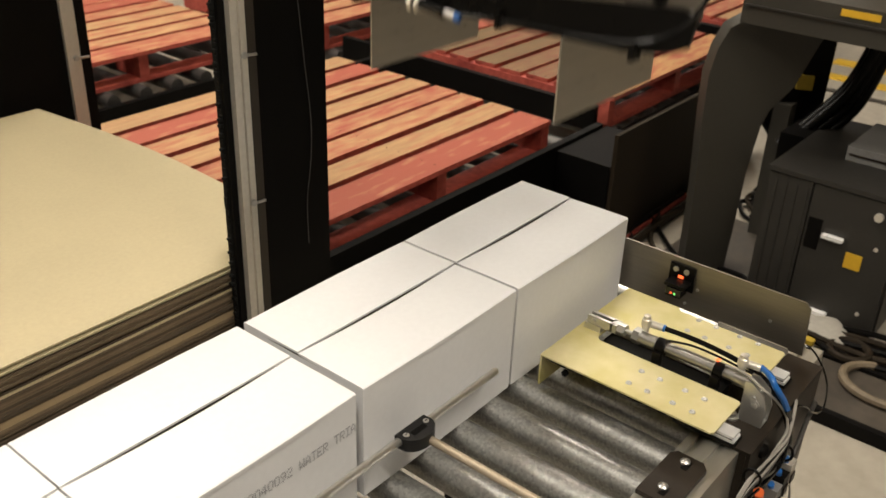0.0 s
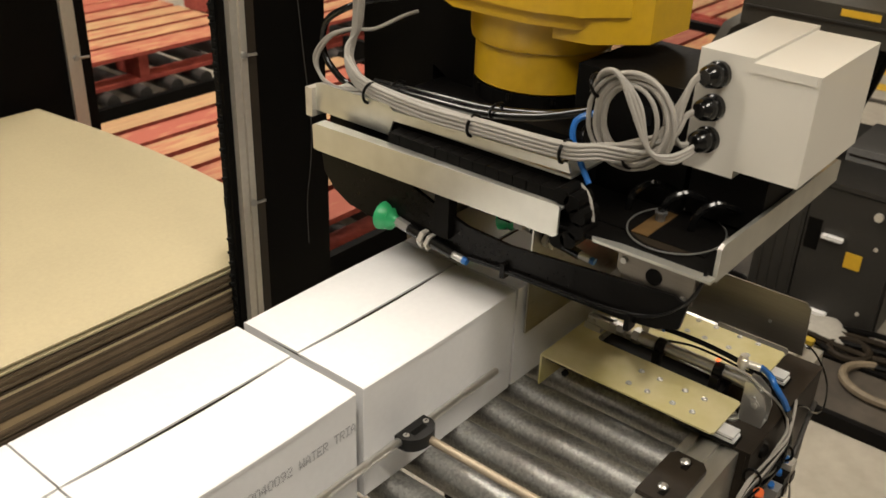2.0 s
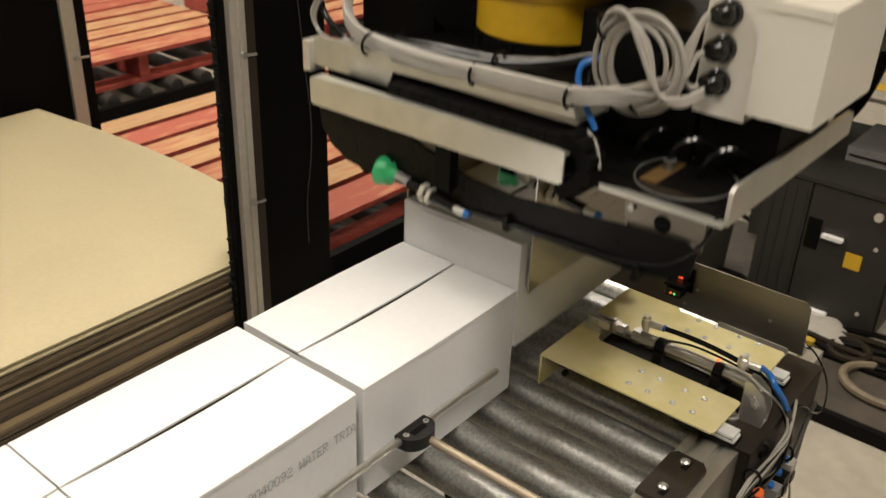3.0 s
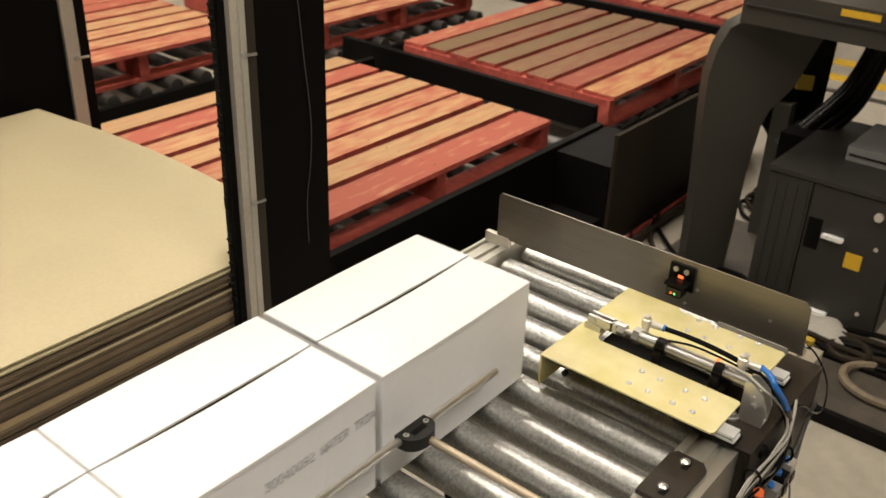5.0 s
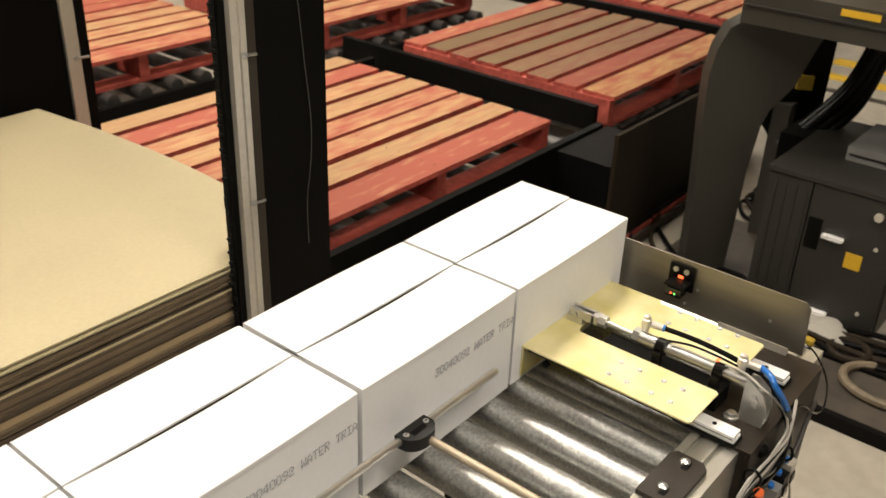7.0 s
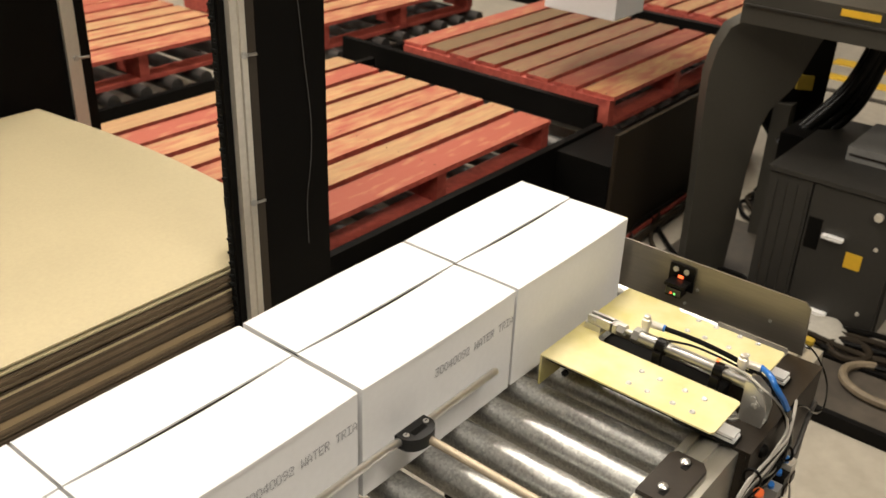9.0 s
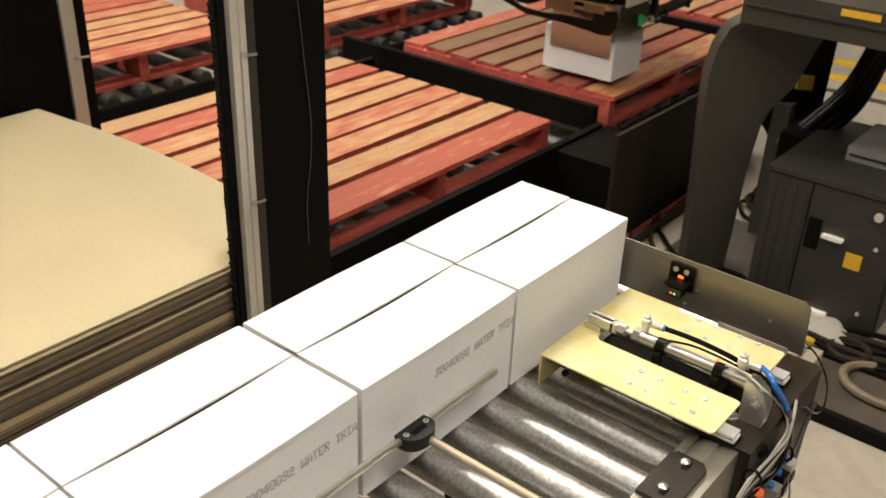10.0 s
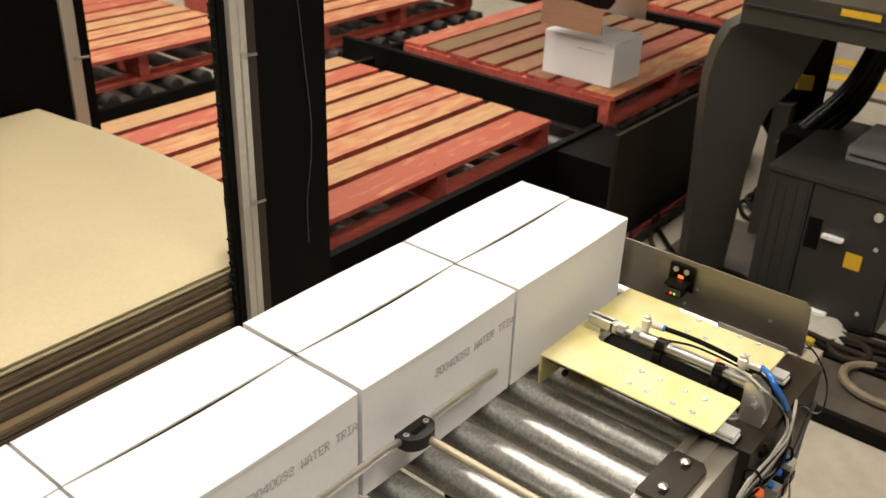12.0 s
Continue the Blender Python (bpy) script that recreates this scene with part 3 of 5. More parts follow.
    for pt in ((0.624, -0.408, 0.706), (0.478, -0.406, 0.748)):
        part("hose_tie", tube(bmesh.new(), [(pt[0], pt[1] + 0.013 * math.cos(a), pt[2] + 0.016 * math.sin(a)) for a in (2 * math.pi * i / 10 for i in range(11))], 0.0025, 6, 2), BLACK_PLASTIC, c, smooth=True)
    for gx, gz in ((0.660, 0.748), (0.548, 0.748)):
        part("grommet", lathe(bmesh.new(), (gx, -0.392, gz), (0, -1, 0), [(0, 0.012), (0.006, 0.012), (0.009, 0.008), (0.010, 0.004)], 16), BLACK_PLASTIC, c, smooth=True)
    part("led", boxed(x - 0.003, x + 0.003, -0.289, -0.284, z + 0.0165, z + 0.019), LED_RED, c, "glowing red switch light")
    w = bmesh.new()
    lathe(w, (0.560, -0.330, 0.775), (0, 0, 1), [(0, 0.012), (0.003, 0.012), (0.0035, 0.008), (0.009, 0.008), (0.010, 0.004)], 18)
    part("bolt", w, CHROME, c, smooth=True)
    for k in range(3):
        vx, vz = 0.640 - 0.026 * k, 0.672 - 0.010 * k
        v = part("valve", boxed(vx - 0.012, vx + 0.012, -0.424, -0.398, vz - 0.036, vz + 0.010), (ALU, BLACK_PLASTIC, GREY_LIGHT)[k], c, bevel=0.003)
        part("valve_cap", boxed(vx - 0.008, vx + 0.008, -0.427, -0.4245, vz - 0.028, vz - 0.010), BLACK_SATIN, v)
        part("blue_collar", cyl(bmesh.new(), (vx - 0.006, -0.411, vz + 0.010), (vx - 0.010, -0.411, vz + 0.020), 0.0055, seg=12), BLUE, v, "blue push-in collar", smooth=True)
    part("orange_collar", cyl(bmesh.new(), (0.512, -0.412, 0.700), (0.522, -0.412, 0.682), 0.0085, 0.0070, seg=14), ORANGE, c, "orange plastic collar", smooth=True)
    part("silver_collar", cyl(bmesh.new(), (0.522, -0.412, 0.682), (0.531, -0.412, 0.666), 0.0065, seg=14), CHROME, c, smooth=True)
    part("orange_collar", cyl(bmesh.new(), (0.531, -0.412, 0.666), (0.540, -0.412, 0.650), 0.0075, seg=14), ORANGE, c, "orange plastic collar", smooth=True)
    hose([(0.667, -0.410, 0.631), (0.69, -0.412, 0.60), (0.715, -0.412, 0.56), (0.74, -0.412, 0.50)], 0.0022, CABLE, "drop_cable", "thin grey cable")
    return c


def photo_sensor():
    s = thing("photo_sensor", pose(0, 0.026, 0.022), "small black photoelectric sensor with a lit orange lamp", "sensor")
    br = bmesh.new()
    prism(br, [(-0.168, 0.806), (-0.118, 0.806), (-0.118, 0.854), (-0.168, 0.854)], "x", 0.7845, 0.7885)
    part("bracket", br, BLACK_PLASTIC, s, bevel=0.001)
    part("arm", boxed(0.755, 0.7845, -0.164, -0.124, 0.822, 0.828), BLACK_PLASTIC, s, bevel=0.001)
    part("eye", boxed(0.752, 0.778, -0.160, -0.130, 0.805, 0.821), BLACK_GLOSS, s, bevel=0.002)
    for y in (-0.152, -0.131):
        part("screw", cyl(bmesh.new(), (0.7845, y, 0.845), (0.781, y, 0.845), 0.005, seg=12), CHROME, s)
    part("lamp", boxed(0.7825, 0.7846, -0.147, -0.137, 0.829, 0.834), LED_RED, s, "glowing orange lamp")
    part("lamp", boxed(0.7505, 0.752, -0.150, -0.147, 0.810, 0.813), LED_GREEN, s, "tiny glowing green lamp")
    part("lamp", boxed(0.7505, 0.752, -0.143, -0.140, 0.810, 0.813), LED_RED, s, "tiny glowing red lamp")
    return s


# ---------------------------------------------------------------- gripper, in its own space: z 0 at the carton's lid
def gripper():
    g = thing("robot_gripper", pose(0.597, 0.122, 0.94), "robot clamp gripper with black frame, zinc side rails and grey cables", "robot gripper")
    GX, GY, GZ = 0.597, 0.122, 0.94
    shift = Matrix.Translation((-GX, -GY, -GZ))

    def put(name, bm, mat, label="", parent=None, bevel=0.0, smooth=False):
        bm.transform(shift)
        return part(name, bm, mat, parent or g, label, bevel, smooth)

    # base plate with a big round opening
    plate = bmesh.new()
    prism(plate, [(0.352, 0.36), (0.352, -0.332), (0.80, -0.332), (0.80, 0.40), (0.42, 0.40)], "z", 1.110, 1.116)
    put("base_plate", plate, BLACK_PAINT, "black steel base plate", bevel=0.001)
    f = bmesh.new()
    prism(f, [(0.357, 1.112), (0.357, 1.158), (0.366, 1.163), (0.785, 1.152), (0.80, 1.145), (0.80, 1.112)], "y", -0.337, -0.331)
    put("side_flange", f, ZINC_PLATE, "pale zinc side flange", bevel=0.001)
    f = bmesh.new()
    prism(f, [(0.338, -0.337), (0.338, -0.165), (0.346, -0.160), (0.354, -0.20), (0.354, -0.337)], "z", 1.1165, 1.1205)
    put("corner_plate", f, ZINC_PLATE, bevel=0.001)
    rim = [(0.445 + 0.075 * math.cos(a), -0.236 + 0.066 * math.sin(a), 1.1190) for a in (2 * math.pi * i / 16 for i in range(17))]
    put("opening_rim", tube(bmesh.new(), rim, 0.0014, 6), ROLLER_END, smooth=True)
    put("opening_floor", cyl(bmesh.new(), (0.445, -0.236, 1.1162), (0.445, -0.236, 1.1172), 0.064, seg=28), DARK_SHEET)
    put("inner_bar", boxed(0.40, 0.49, -0.215, -0.190, 1.1174, 1.1195), BROWN_ZINC, "brownish zinc bar", bevel=0.0005)
    put("hub_bolt", cyl(bmesh.new(), (0.455, -0.205, 1.1195), (0.455, -0.205, 1.130), 0.007, seg=6), ROLLER_END, bevel=0.001)
    put("hub_bolt", cyl(bmesh.new(), (0.455, -0.205, 1.130), (0.455, -0.205, 1.134), 0.009, seg=12), ROLLER_END, bevel=0.001)
    # front rail
    r = bmesh.new()
    prism(r, [(0.365, 1.106), (0.355, 1.104), (-0.110, 1.109), (-0.116, 1.113), (-0.116, 1.156), (-0.110, 1.158), (0.360, 1.150), (0.366, 1.146)], "x", 0.325, 0.329)
    put("front_rail", r, ZINC_PLATE, "pale zinc front rail")
    put("rail_lip", boxed(0.329, 0.350, -0.112, 0.362, 1.146, 1.149), ZINC_PLATE)
    put("rail_web", boxed(0.335, 0.352, -0.10, 0.35, 1.118, 1.140), BLACK_PAINT)
    # upper cable tray
    t = bmesh.new()
    prism(t, [(0.405, 1.150), (0.405, 1.196), (0.395, 1.200), (0.24, 1.200), (0.23, 1.192), (-0.095, 1.200), (-0.100, 1.186), (0.23, 1.176), (0.24, 1.150)], "x", 0.372, 0.376)
    put("cable_tray_side", t, ZINC_PLATE, "zinc cable tray side")
    put("cable_tray", boxed(0.376, 0.46, -0.10, 0.405, 1.176, 1.180), ZINC_PLATE, bevel=0.001)
    put("tray_support", boxed(0.380, 0.46, -0.08, 0.38, 1.125, 1.175), BLACK_PAINT)
    put("end_bracket", boxed(0.362, 0.392, 0.405, 0.420, 1.140, 1.190), ALU, bevel=0.005)
    # cable chain under the tray's end
    for i in range(13):
        y = 0.22 - 0.024 * i
        put("chain_link", boxed(0.350, 0.388, y - 0.0226, y, 1.146, 1.166), BLACK_PAINT, bevel=0.002)
    for i in range(6):
        a = math.pi * i / 5
        put("chain_link", cyl(bmesh.new(), (0.345, -0.105 - 0.030 * math.sin(a), 1.128 + 0.034 * math.cos(a)), (0.385, -0.105 - 0.030 * math.sin(a), 1.128 + 0.034 * math.cos(a)), 0.013, seg=10), BLACK_PAINT)
    # stepped block between plate and wrist
    put("spacer", boxed(0.47, 0.74, -0.07, 0.28, 1.124, 1.196), BLACK_PAINT, "black spacer block", bevel=0.01)
    put("adapter", cyl(bmesh.new(), (0.612, 0.117, 1.196), (0.612, 0.117, 1.222), 0.112, seg=40), BLACK_PAINT)
    fin = bmesh.new()
    prism(fin, [(0.24, 1.19), (0.06, 1.19), (0.16, 1.33), (0.225, 1.46), (0.34, 1.46), (0.34, 1.24)], "x", 0.545, 0.552)
    put("gusset", fin, BLACK_PAINT, "black triangular gusset")
    put("gusset_wall", boxed(0.552, 0.70, 0.30, 0.465, 1.124, 1.46), BLACK_PAINT, bevel=0.004)
    put("gusset_edge", cyl(bmesh.new(), (0.543, 0.16, 1.33), (0.543, 0.225, 1.46), 0.002, seg=6), ALU)
    # wrist of the robot
    y = bmesh.new()
    lathe(y, (0.612, 0.117, 1.222), (0, 0, 1), [(0, 0.106), (0.004, 0.111), (0.066, 0.111), (0.070, 0.118), (0.078, 0.120), (0.15, 0.121)], 40)
    w = put("wrist_flange", y, YELLOW, "yellow painted robot wrist flange", smooth=True)
    y = bmesh.new()
    prism(y, [(0.50, 0.240), (0.475, 0.20), (0.475, 0.06), (0.50, -0.01), (0.55, -0.060), (0.72, -0.060), (0.77, -0.01), (0.77, 0.20), (0.74, 0.240)], "z", 1.345, 1.62)
    put("wrist_housing", y, YELLOW, "yellow painted robot wrist housing", bevel=0.014, smooth=True)
    y = bmesh.new()
    prism(y, [(0.50, 0.03), (0.51, -0.03), (0.575, -0.092), (0.70, -0.092), (0.73, -0.05), (0.72, 0.03)], "z", 1.325, 1.58)
    put("motor_cover", y, YELLOW, bevel=0.008, smooth=True)
    y = bmesh.new()
    prism(y, [(0.490, 0.250), (0.466, 0.205), (0.466, 0.055), (0.490, -0.02), (0.545, -0.070), (0.725, -0.070), (0.780, -0.02), (0.780, 0.205), (0.745, 0.250)], "z", 1.366, 1.392)
    put("housing_ridge", y, YELLOW, bevel=0.006, smooth=True)
    for k in range(10):
        a = radians(36 * k + 8)
        put("flange_bolt", cyl(bmesh.new(), (0.612 + 0.112 * math.cos(a), 0.117 + 0.112 * math.sin(a), 1.2105), (0.612 + 0.112 * math.cos(a), 0.117 + 0.112 * math.sin(a), 1.2218), 0.005, seg=8), BLACK_PLASTIC)
    b = bmesh.new()
    for a in range(3):
        cyl(b, (0.509 - 0.004, 0.123 + 0.008 * math.cos(a * 2.1), 1.278 + 0.008 * math.sin(a * 2.1)), (0.516, 0.123 + 0.008 * math.cos(a * 2.1), 1.278 + 0.008 * math.sin(a * 2.1)), 0.005, seg=8)
    put("plug", b, BLACK_PLASTIC)
    # off-white enclosure with a lid
    e = bmesh.new()
    box(e, 0.482, 0.715, -0.285, -0.212, 1.200, 1.366)
    en = put("enclosure", e, WHITE_BOX, "off-white control enclosure", bevel=0.007)
    put("lid", boxed(0.476, 0.702, -0.374, -0.286, 1.214, 1.362), WHITE_BOX, "off-white enclosure lid", bevel=0.009, smooth=True)
    put("lid_edge", boxed(0.4740, 0.484, -0.370, -0.287, 1.350, 1.3628), WHITE_BOX, bevel=0.004, smooth=True)
    put("enclosure_foot", boxed(0.50, 0.70, -0.33, -0.22, 1.124, 1.200), BLACK_PAINT)
    put("foot_panel", boxed(0.70, 0.76, -0.32, -0.20, 1.124, 1.22), ALU, bevel=0.002)
    for z in (1.336, 1.291, 1.246):
        gl = bmesh.new()
        lathe(gl, (0.484, -0.243, z), (-1, 0.25, 0), [(0, 0.018), (0.008, 0.0185), (0.010, 0.0155), (0.018, 0.0165), (0.028, 0.014), (0.033, 0.010)], 20)
        put("cable_gland", gl, BLACK_GLOSS, "round black cable gland", parent=None, smooth=True)
    # grey cables: a straight bundle along the tray, a coil by the enclosure
    rnd = random.Random(4)
    for i in range(11):
        dy, dz = 0.0062 * (i % 3) - 0.005, 0.0060 * (i // 3)
        z_end = (1.336, 1.291, 1.246)[i % 3]
        jit = lambda k: k * (rnd.random() - 0.5)
        pts = [(0.440 + 0.005 * (i % 4), 0.376 - 0.004 * (i // 4), 1.46), (0.440 + 0.005 * (i % 4), 0.380 - 0.004 * (i // 4), 1.30), (0.430 + dy, 0.384, 1.235 + dz), (0.410 + dy, 0.355, 1.212 + dz), (0.385 + dy, 0.29, 1.203 + dz), (0.376 + dy, 0.16 + jit(0.02), 1.199 + dz + jit(0.004)), (0.372 + dy, 0.05 + jit(0.02), 1.204 + dz),
               (0.374 + dy, -0.085, 1.208 + dz), (0.392 + dy, -0.130, 1.213 + dz), (0.425 + dy, -0.18 - 0.003 * i, 1.222 + dz + 0.010 * (i % 3)), (0.450, -0.222, z_end - 0.008 + jit(0.008)), (0.472, -0.238 + jit(0.008), z_end + jit(0.008))]
        put("cable", tube(bmesh.new(), pts, 0.0033, 8), CABLE, "grey cable", smooth=True)
    for i in range(8):
        cy, cz = -0.155 - 0.004 * (i % 3), 1.264 + 0.002 * (i % 2)
        ra = 0.066 - 0.0062 * (i % 4)
        pts = []
        for k in range(13):
            a = radians(-110 + 33 * k)
            pts.append((0.418 + 0.0065 * (i // 4) + 0.005 * math.sin(a + i), cy - 0.93 * ra * math.sin(a), cz + 1.02 * ra * math.cos(a)))
        put("coil_cable", tube(bmesh.new(), pts, 0.0033, 8, 3), CABLE, "coiled grey cable", smooth=True)
    for i in range(3):
        pts = [(0.425 + 0.005 * i, -0.090, 1.290), (0.410 + 0.006 * i, -0.112, 1.326 - 0.003 * i), (0.402 + 0.006 * i, -0.140, 1.330 - 0.004 * i), (0.400 + 0.005 * i, -0.165 - 0.004 * i, 1.292), (0.406, -0.195, 1.238), (0.426, -0.222, 1.222 + 0.005 * i), (0.468, -0.243, 1.240 + 0.004 * i)]
        put("cable", tube(bmesh.new(), pts, 0.0034, 8), CABLE, "grey cable", smooth=True)
    for yv, zv in ((-0.100, 1.302), (-0.096, 1.226), (-0.160, 1.214)):
        ringp = [(0.420 + 0.016 * math.cos(a), yv + 0.006 * math.sin(a), zv + 0.014 * math.sin(a)) for a in (2 * math.pi * i / 12 for i in range(13))]
        put("cable_tie", tube(bmesh.new(), ringp, 0.0026, 6, 2), BLACK_PLASTIC, "black cable tie", smooth=True)
    put("valve_block", boxed(0.50, 0.70, -0.212, -0.02, 1.118, 1.298), BLACK_PAINT, "black valve block", bevel=0.006)
    put("valve_rib", boxed(0.496, 0.50, -0.150, -0.120, 1.235, 1.262), BLACK_GLOSS)
    for yv in (-0.15, -0.20, -0.25):
        put("black_hose", tube(bmesh.new(), [(0.46, yv, 1.118), (0.455, yv - 0.01, 1.150), (0.47, yv - 0.03, 1.165), (0.50, yv - 0.05, 1.150)], 0.0055, 8), BLACK_GLOSS, "glossy black hose", smooth=True)
    # loop of cable and black hose at the far end
    for i in range(2):
        pts = [(0.385, 0.30 - 0.006 * i, 1.206), (0.41, 0.40 - 0.004 * i, 1.180 + 0.004 * i), (0.435, 0.460, 1.185), (0.440, 0.478 - 0.008 * i, 1.215), (0.442, 0.445 - 0.006 * i, 1.255), (0.45, 0.40, 1.275), (0.47, 0.36, 1.28), (0.54, 0.335, 1.30), (0.60, 0.30, 1.30)]
        put("cable", tube(bmesh.new(), pts, 0.0033, 8), CABLE, "grey cable", smooth=True)
    put("black_hose", tube(bmesh.new(), [(0.43, 0.335, 1.190), (0.45, 0.400, 1.175), (0.45, 0.438, 1.192), (0.45, 0.466, 1.225), (0.45, 0.458, 1.275), (0.45, 0.41, 1.308), (0.47, 0.37, 1.325), (0.50, 0.34, 1.33)], 0.006, 10), BLACK_GLOSS, "glossy black hose", smooth=True)
    for i in range(2):
        put("black_hose", tube(bmesh.new(), [(0.430 + 0.014 * i, 0.335, 1.200), (0.420 + 0.015 * i, 0.205, 1.208 + 0.003 * i), (0.418 + 0.016 * i, 0.09, 1.214 + 0.003 * i), (0.424 + 0.016 * i, -0.01, 1.232), (0.440, -0.088, 1.258)], 0.0064, 10), BLACK_GLOSS, "glossy black hose", smooth=True)
    for yv, zv in ((0.07, 1.224), (0.27, 1.212)):
        put("cable_tie", tube(bmesh.new(), [(0.427 + 0.018 * math.cos(a), yv, zv - 0.004 + 0.011 * math.sin(a)) for a in (2 * math.pi * i / 12 for i in range(13))], 0.0022, 6, 2), BLACK_PLASTIC, "black cable tie", smooth=True)
    for yv in (0.02, -0.062):
        put("tray_bolt", lathe(bmesh.new(), (0.400, yv, 1.180), (0, 0, 1), [(0, 0.008), (0.002, 0.008), (0.0022, 0.005), (0.020, 0.005), (0.021, 0.003)], 12), CHROME, "bright tray bolt", smooth=True)
    put("blue_hose", tube(bmesh.new(), [(0.432, -0.104, 1.262), (0.412, -0.080, 1.250), (0.402, -0.080, 1.228), (0.396, -0.098, 1.200), (0.388, -0.122, 1.172)], 0.0045, 8), BLUE, "blue air hose", smooth=True)
    put("thin_cable", tube(bmesh.new(), [(0.384, -0.112, 1.170), (0.372, -0.135, 1.160), (0.366, -0.148, 1.130)], 0.0025, 8), CABLE, smooth=True)
    for yv, zv in ((0.285, 1.207), (0.075, 1.208), (-0.085, 1.213)):
        tie = bmesh.new()
        ringp = [(0.378 + 0.017 * math.cos(a), yv, zv + 0.016 * math.sin(a)) for a in (2 * math.pi * i / 12 for i in range(13))]
        put("cable_tie", tube(tie, ringp, 0.0026, 6, 2), BLACK_PLASTIC, "black cable tie", smooth=True)
    # black curved guard below, with a hose along it
    gu = bmesh.new()
    prism(gu, [(0.365, 1.108), (0.358, 1.062), (0.335, 1.036), (0.30, 1.018), (0.25, 1.012), (0.10, 1.010), (-0.03, 1.010), (-0.22, 1.014), (-0.275, 1.022), (-0.305, 1.034),
               (-0.312, 1.072), (-0.29, 1.080), (-0.19, 1.072), (-0.10, 1.064), (-0.03, 1.058), (0.05, 1.062), (0.12, 1.080), (0.20, 1.106)], "x", 0.342, 0.348)
    put("guard", gu, BLACK_PLASTIC, "curved black guard plate", bevel=0.001)
    put("guard_hose", tube(bmesh.new(), [(0.338, 0.045, 1.012), (0.336, -0.03, 1.018), (0.337, -0.13, 1.022), (0.338, -0.22, 1.028), (0.338, -0.275, 1.045), (0.340, -0.315, 1.085), (0.352, -0.325, 1.125)], 0.0030, 8), BLACK_GLOSS, smooth=True)
    for yv in (-0.025, -0.235):
        put("hose_tie", boxed(0.332, 0.352, yv - 0.004, yv + 0.004, 1.006, 1.03), BLACK_PLASTIC)
    FAR_X0 = 0.597
    FAR_OUTLINE = [(0.393, 0.10), (0.38, 0.085), (0.236, 0.043), (0.031, 0.040), (-0.139, 0.024), (-0.19, 0.028), (-0.215, 0.06), (-0.21, 0.13), (-0.20, 0.13), (-0.11, 0.12), (-0.10, 0.075), (0.035, 0.075), (0.15, 0.065), (0.25, 0.07), (0.38, 0.12)]
    far = bmesh.new()
    prism(far, [(FAR_X0 + a, 0.94 + b) for a, b in FAR_OUTLINE], "y", 0.320, 0.326)
    put("guard", far, BLACK_PLASTIC, "curved black guard plate")
    put("far_panel", boxed(0.585, 0.73, 0.328, 0.332, 1.03, 1.16), PALE_SHEET, "tan zinc panel")
    put("far_panel", boxed(0.44, 0.54, 0.328, 0.332, 1.05, 1.16), PALE_SHEET, "tan zinc panel")
    # suction cups
    for cx, cy, sgn in ((0.335, 0.205, 1), (0.47, 0.06, 1)):
        c = bmesh.new()
        lathe(c, (cx, cy - 0.020, 1.028), (0, 1, 0), [(0, 0.007), (0.006, 0.010), (0.012, 0.019), (0.016, 0.014), (0.022, 0.021), (0.032, 0.024), (0.033, 0.006)], 24)
        put("suction_cup", c, GREEN, "green silicone suction cup", smooth=True)
        put("cup_stem", cyl(bmesh.new(), (cx, cy - 0.020, 1.028), (cx, cy - 0.045, 1.0235), 0.0085, seg=6), CHROME)
        put("cup_nut", cyl(bmesh.new(), (cx, cy - 0.072, 1.018), (cx, cy - 0.080, 1.017), 0.015, seg=6), ALU, "silver lock nut", bevel=0.001)
        put("cup_nut", cyl(bmesh.new(), (cx, cy - 0.086, 1.016), (cx, cy - 0.092, 1.015), 0.014, seg=6), ALU, "silver lock nut", bevel=0.001)
        put("cup_tube", cyl(bmesh.new(), (cx, cy - 0.045, 1.0235), (cx, cy - 0.135, 1.010), 0.0085, seg=14), BLACK_GLOSS, smooth=True)
        put("cup_fitting", cyl(bmesh.new(), (cx, cy - 0.135, 1.010), (cx, cy - 0.155, 1.008), 0.006, seg=12), CHROME)
        put("cup_fitting_collar", cyl(bmesh.new(), (cx, cy - 0.155, 1.008), (cx, cy - 0.163, 1.007), 0.006, seg=12), BLUE)
    put("cup_bracket", boxed(0.330, 0.350, 0.078, 0.106, 1.035, 1.11), BLACK_PAINT, bevel=0.003)
    # sensor under the frame
    put("sensor", boxed(0.400, 0.42, 0.012, 0.036, 1.060, 1.085), BLACK_PLASTIC, "small sensor with red light", bevel=0.002)
    put("sensor_led", boxed(0.3985, 0.400, 0.020, 0.026, 1.076, 1.080), LED_RED)
    put("sensor_bracket", boxed(0.400, 0.41, -0.010, 0.006, 1.055, 1.110), ALU)
    # clamp carriage bracket
    k = bmesh.new()
    prism(k, [(-0.200, 1.110), (-0.200, 1.085), (-0.215, 1.066), (-0.304, 1.062), (-0.312, 1.068), (-0.312, 1.110)], "x", 0.352, 0.356)
    kb = put("clamp_bracket", k, DULL_PLATE, "dull steel clamp bracket")
    put("bracket_hole", cyl(bmesh.new(), (0.352, -0.255, 1.090), (0.3508, -0.255, 1.090), 0.012, seg=18), BLACK_PAINT)
    for yv, zv in ((-0.300, 1.074), (-0.21, 1.100)):
        put("bolt", cyl(bmesh.new(), (0.352, yv, zv), (0.347, yv, zv), 0.005, seg=6), CHROME)
    put("clamp_beam", boxed(0.42, 0.70, -0.29, 0.34, 1.085, 1.116), ZINC_YELLOW, "yellow zinc clamp beam", bevel=0.002)
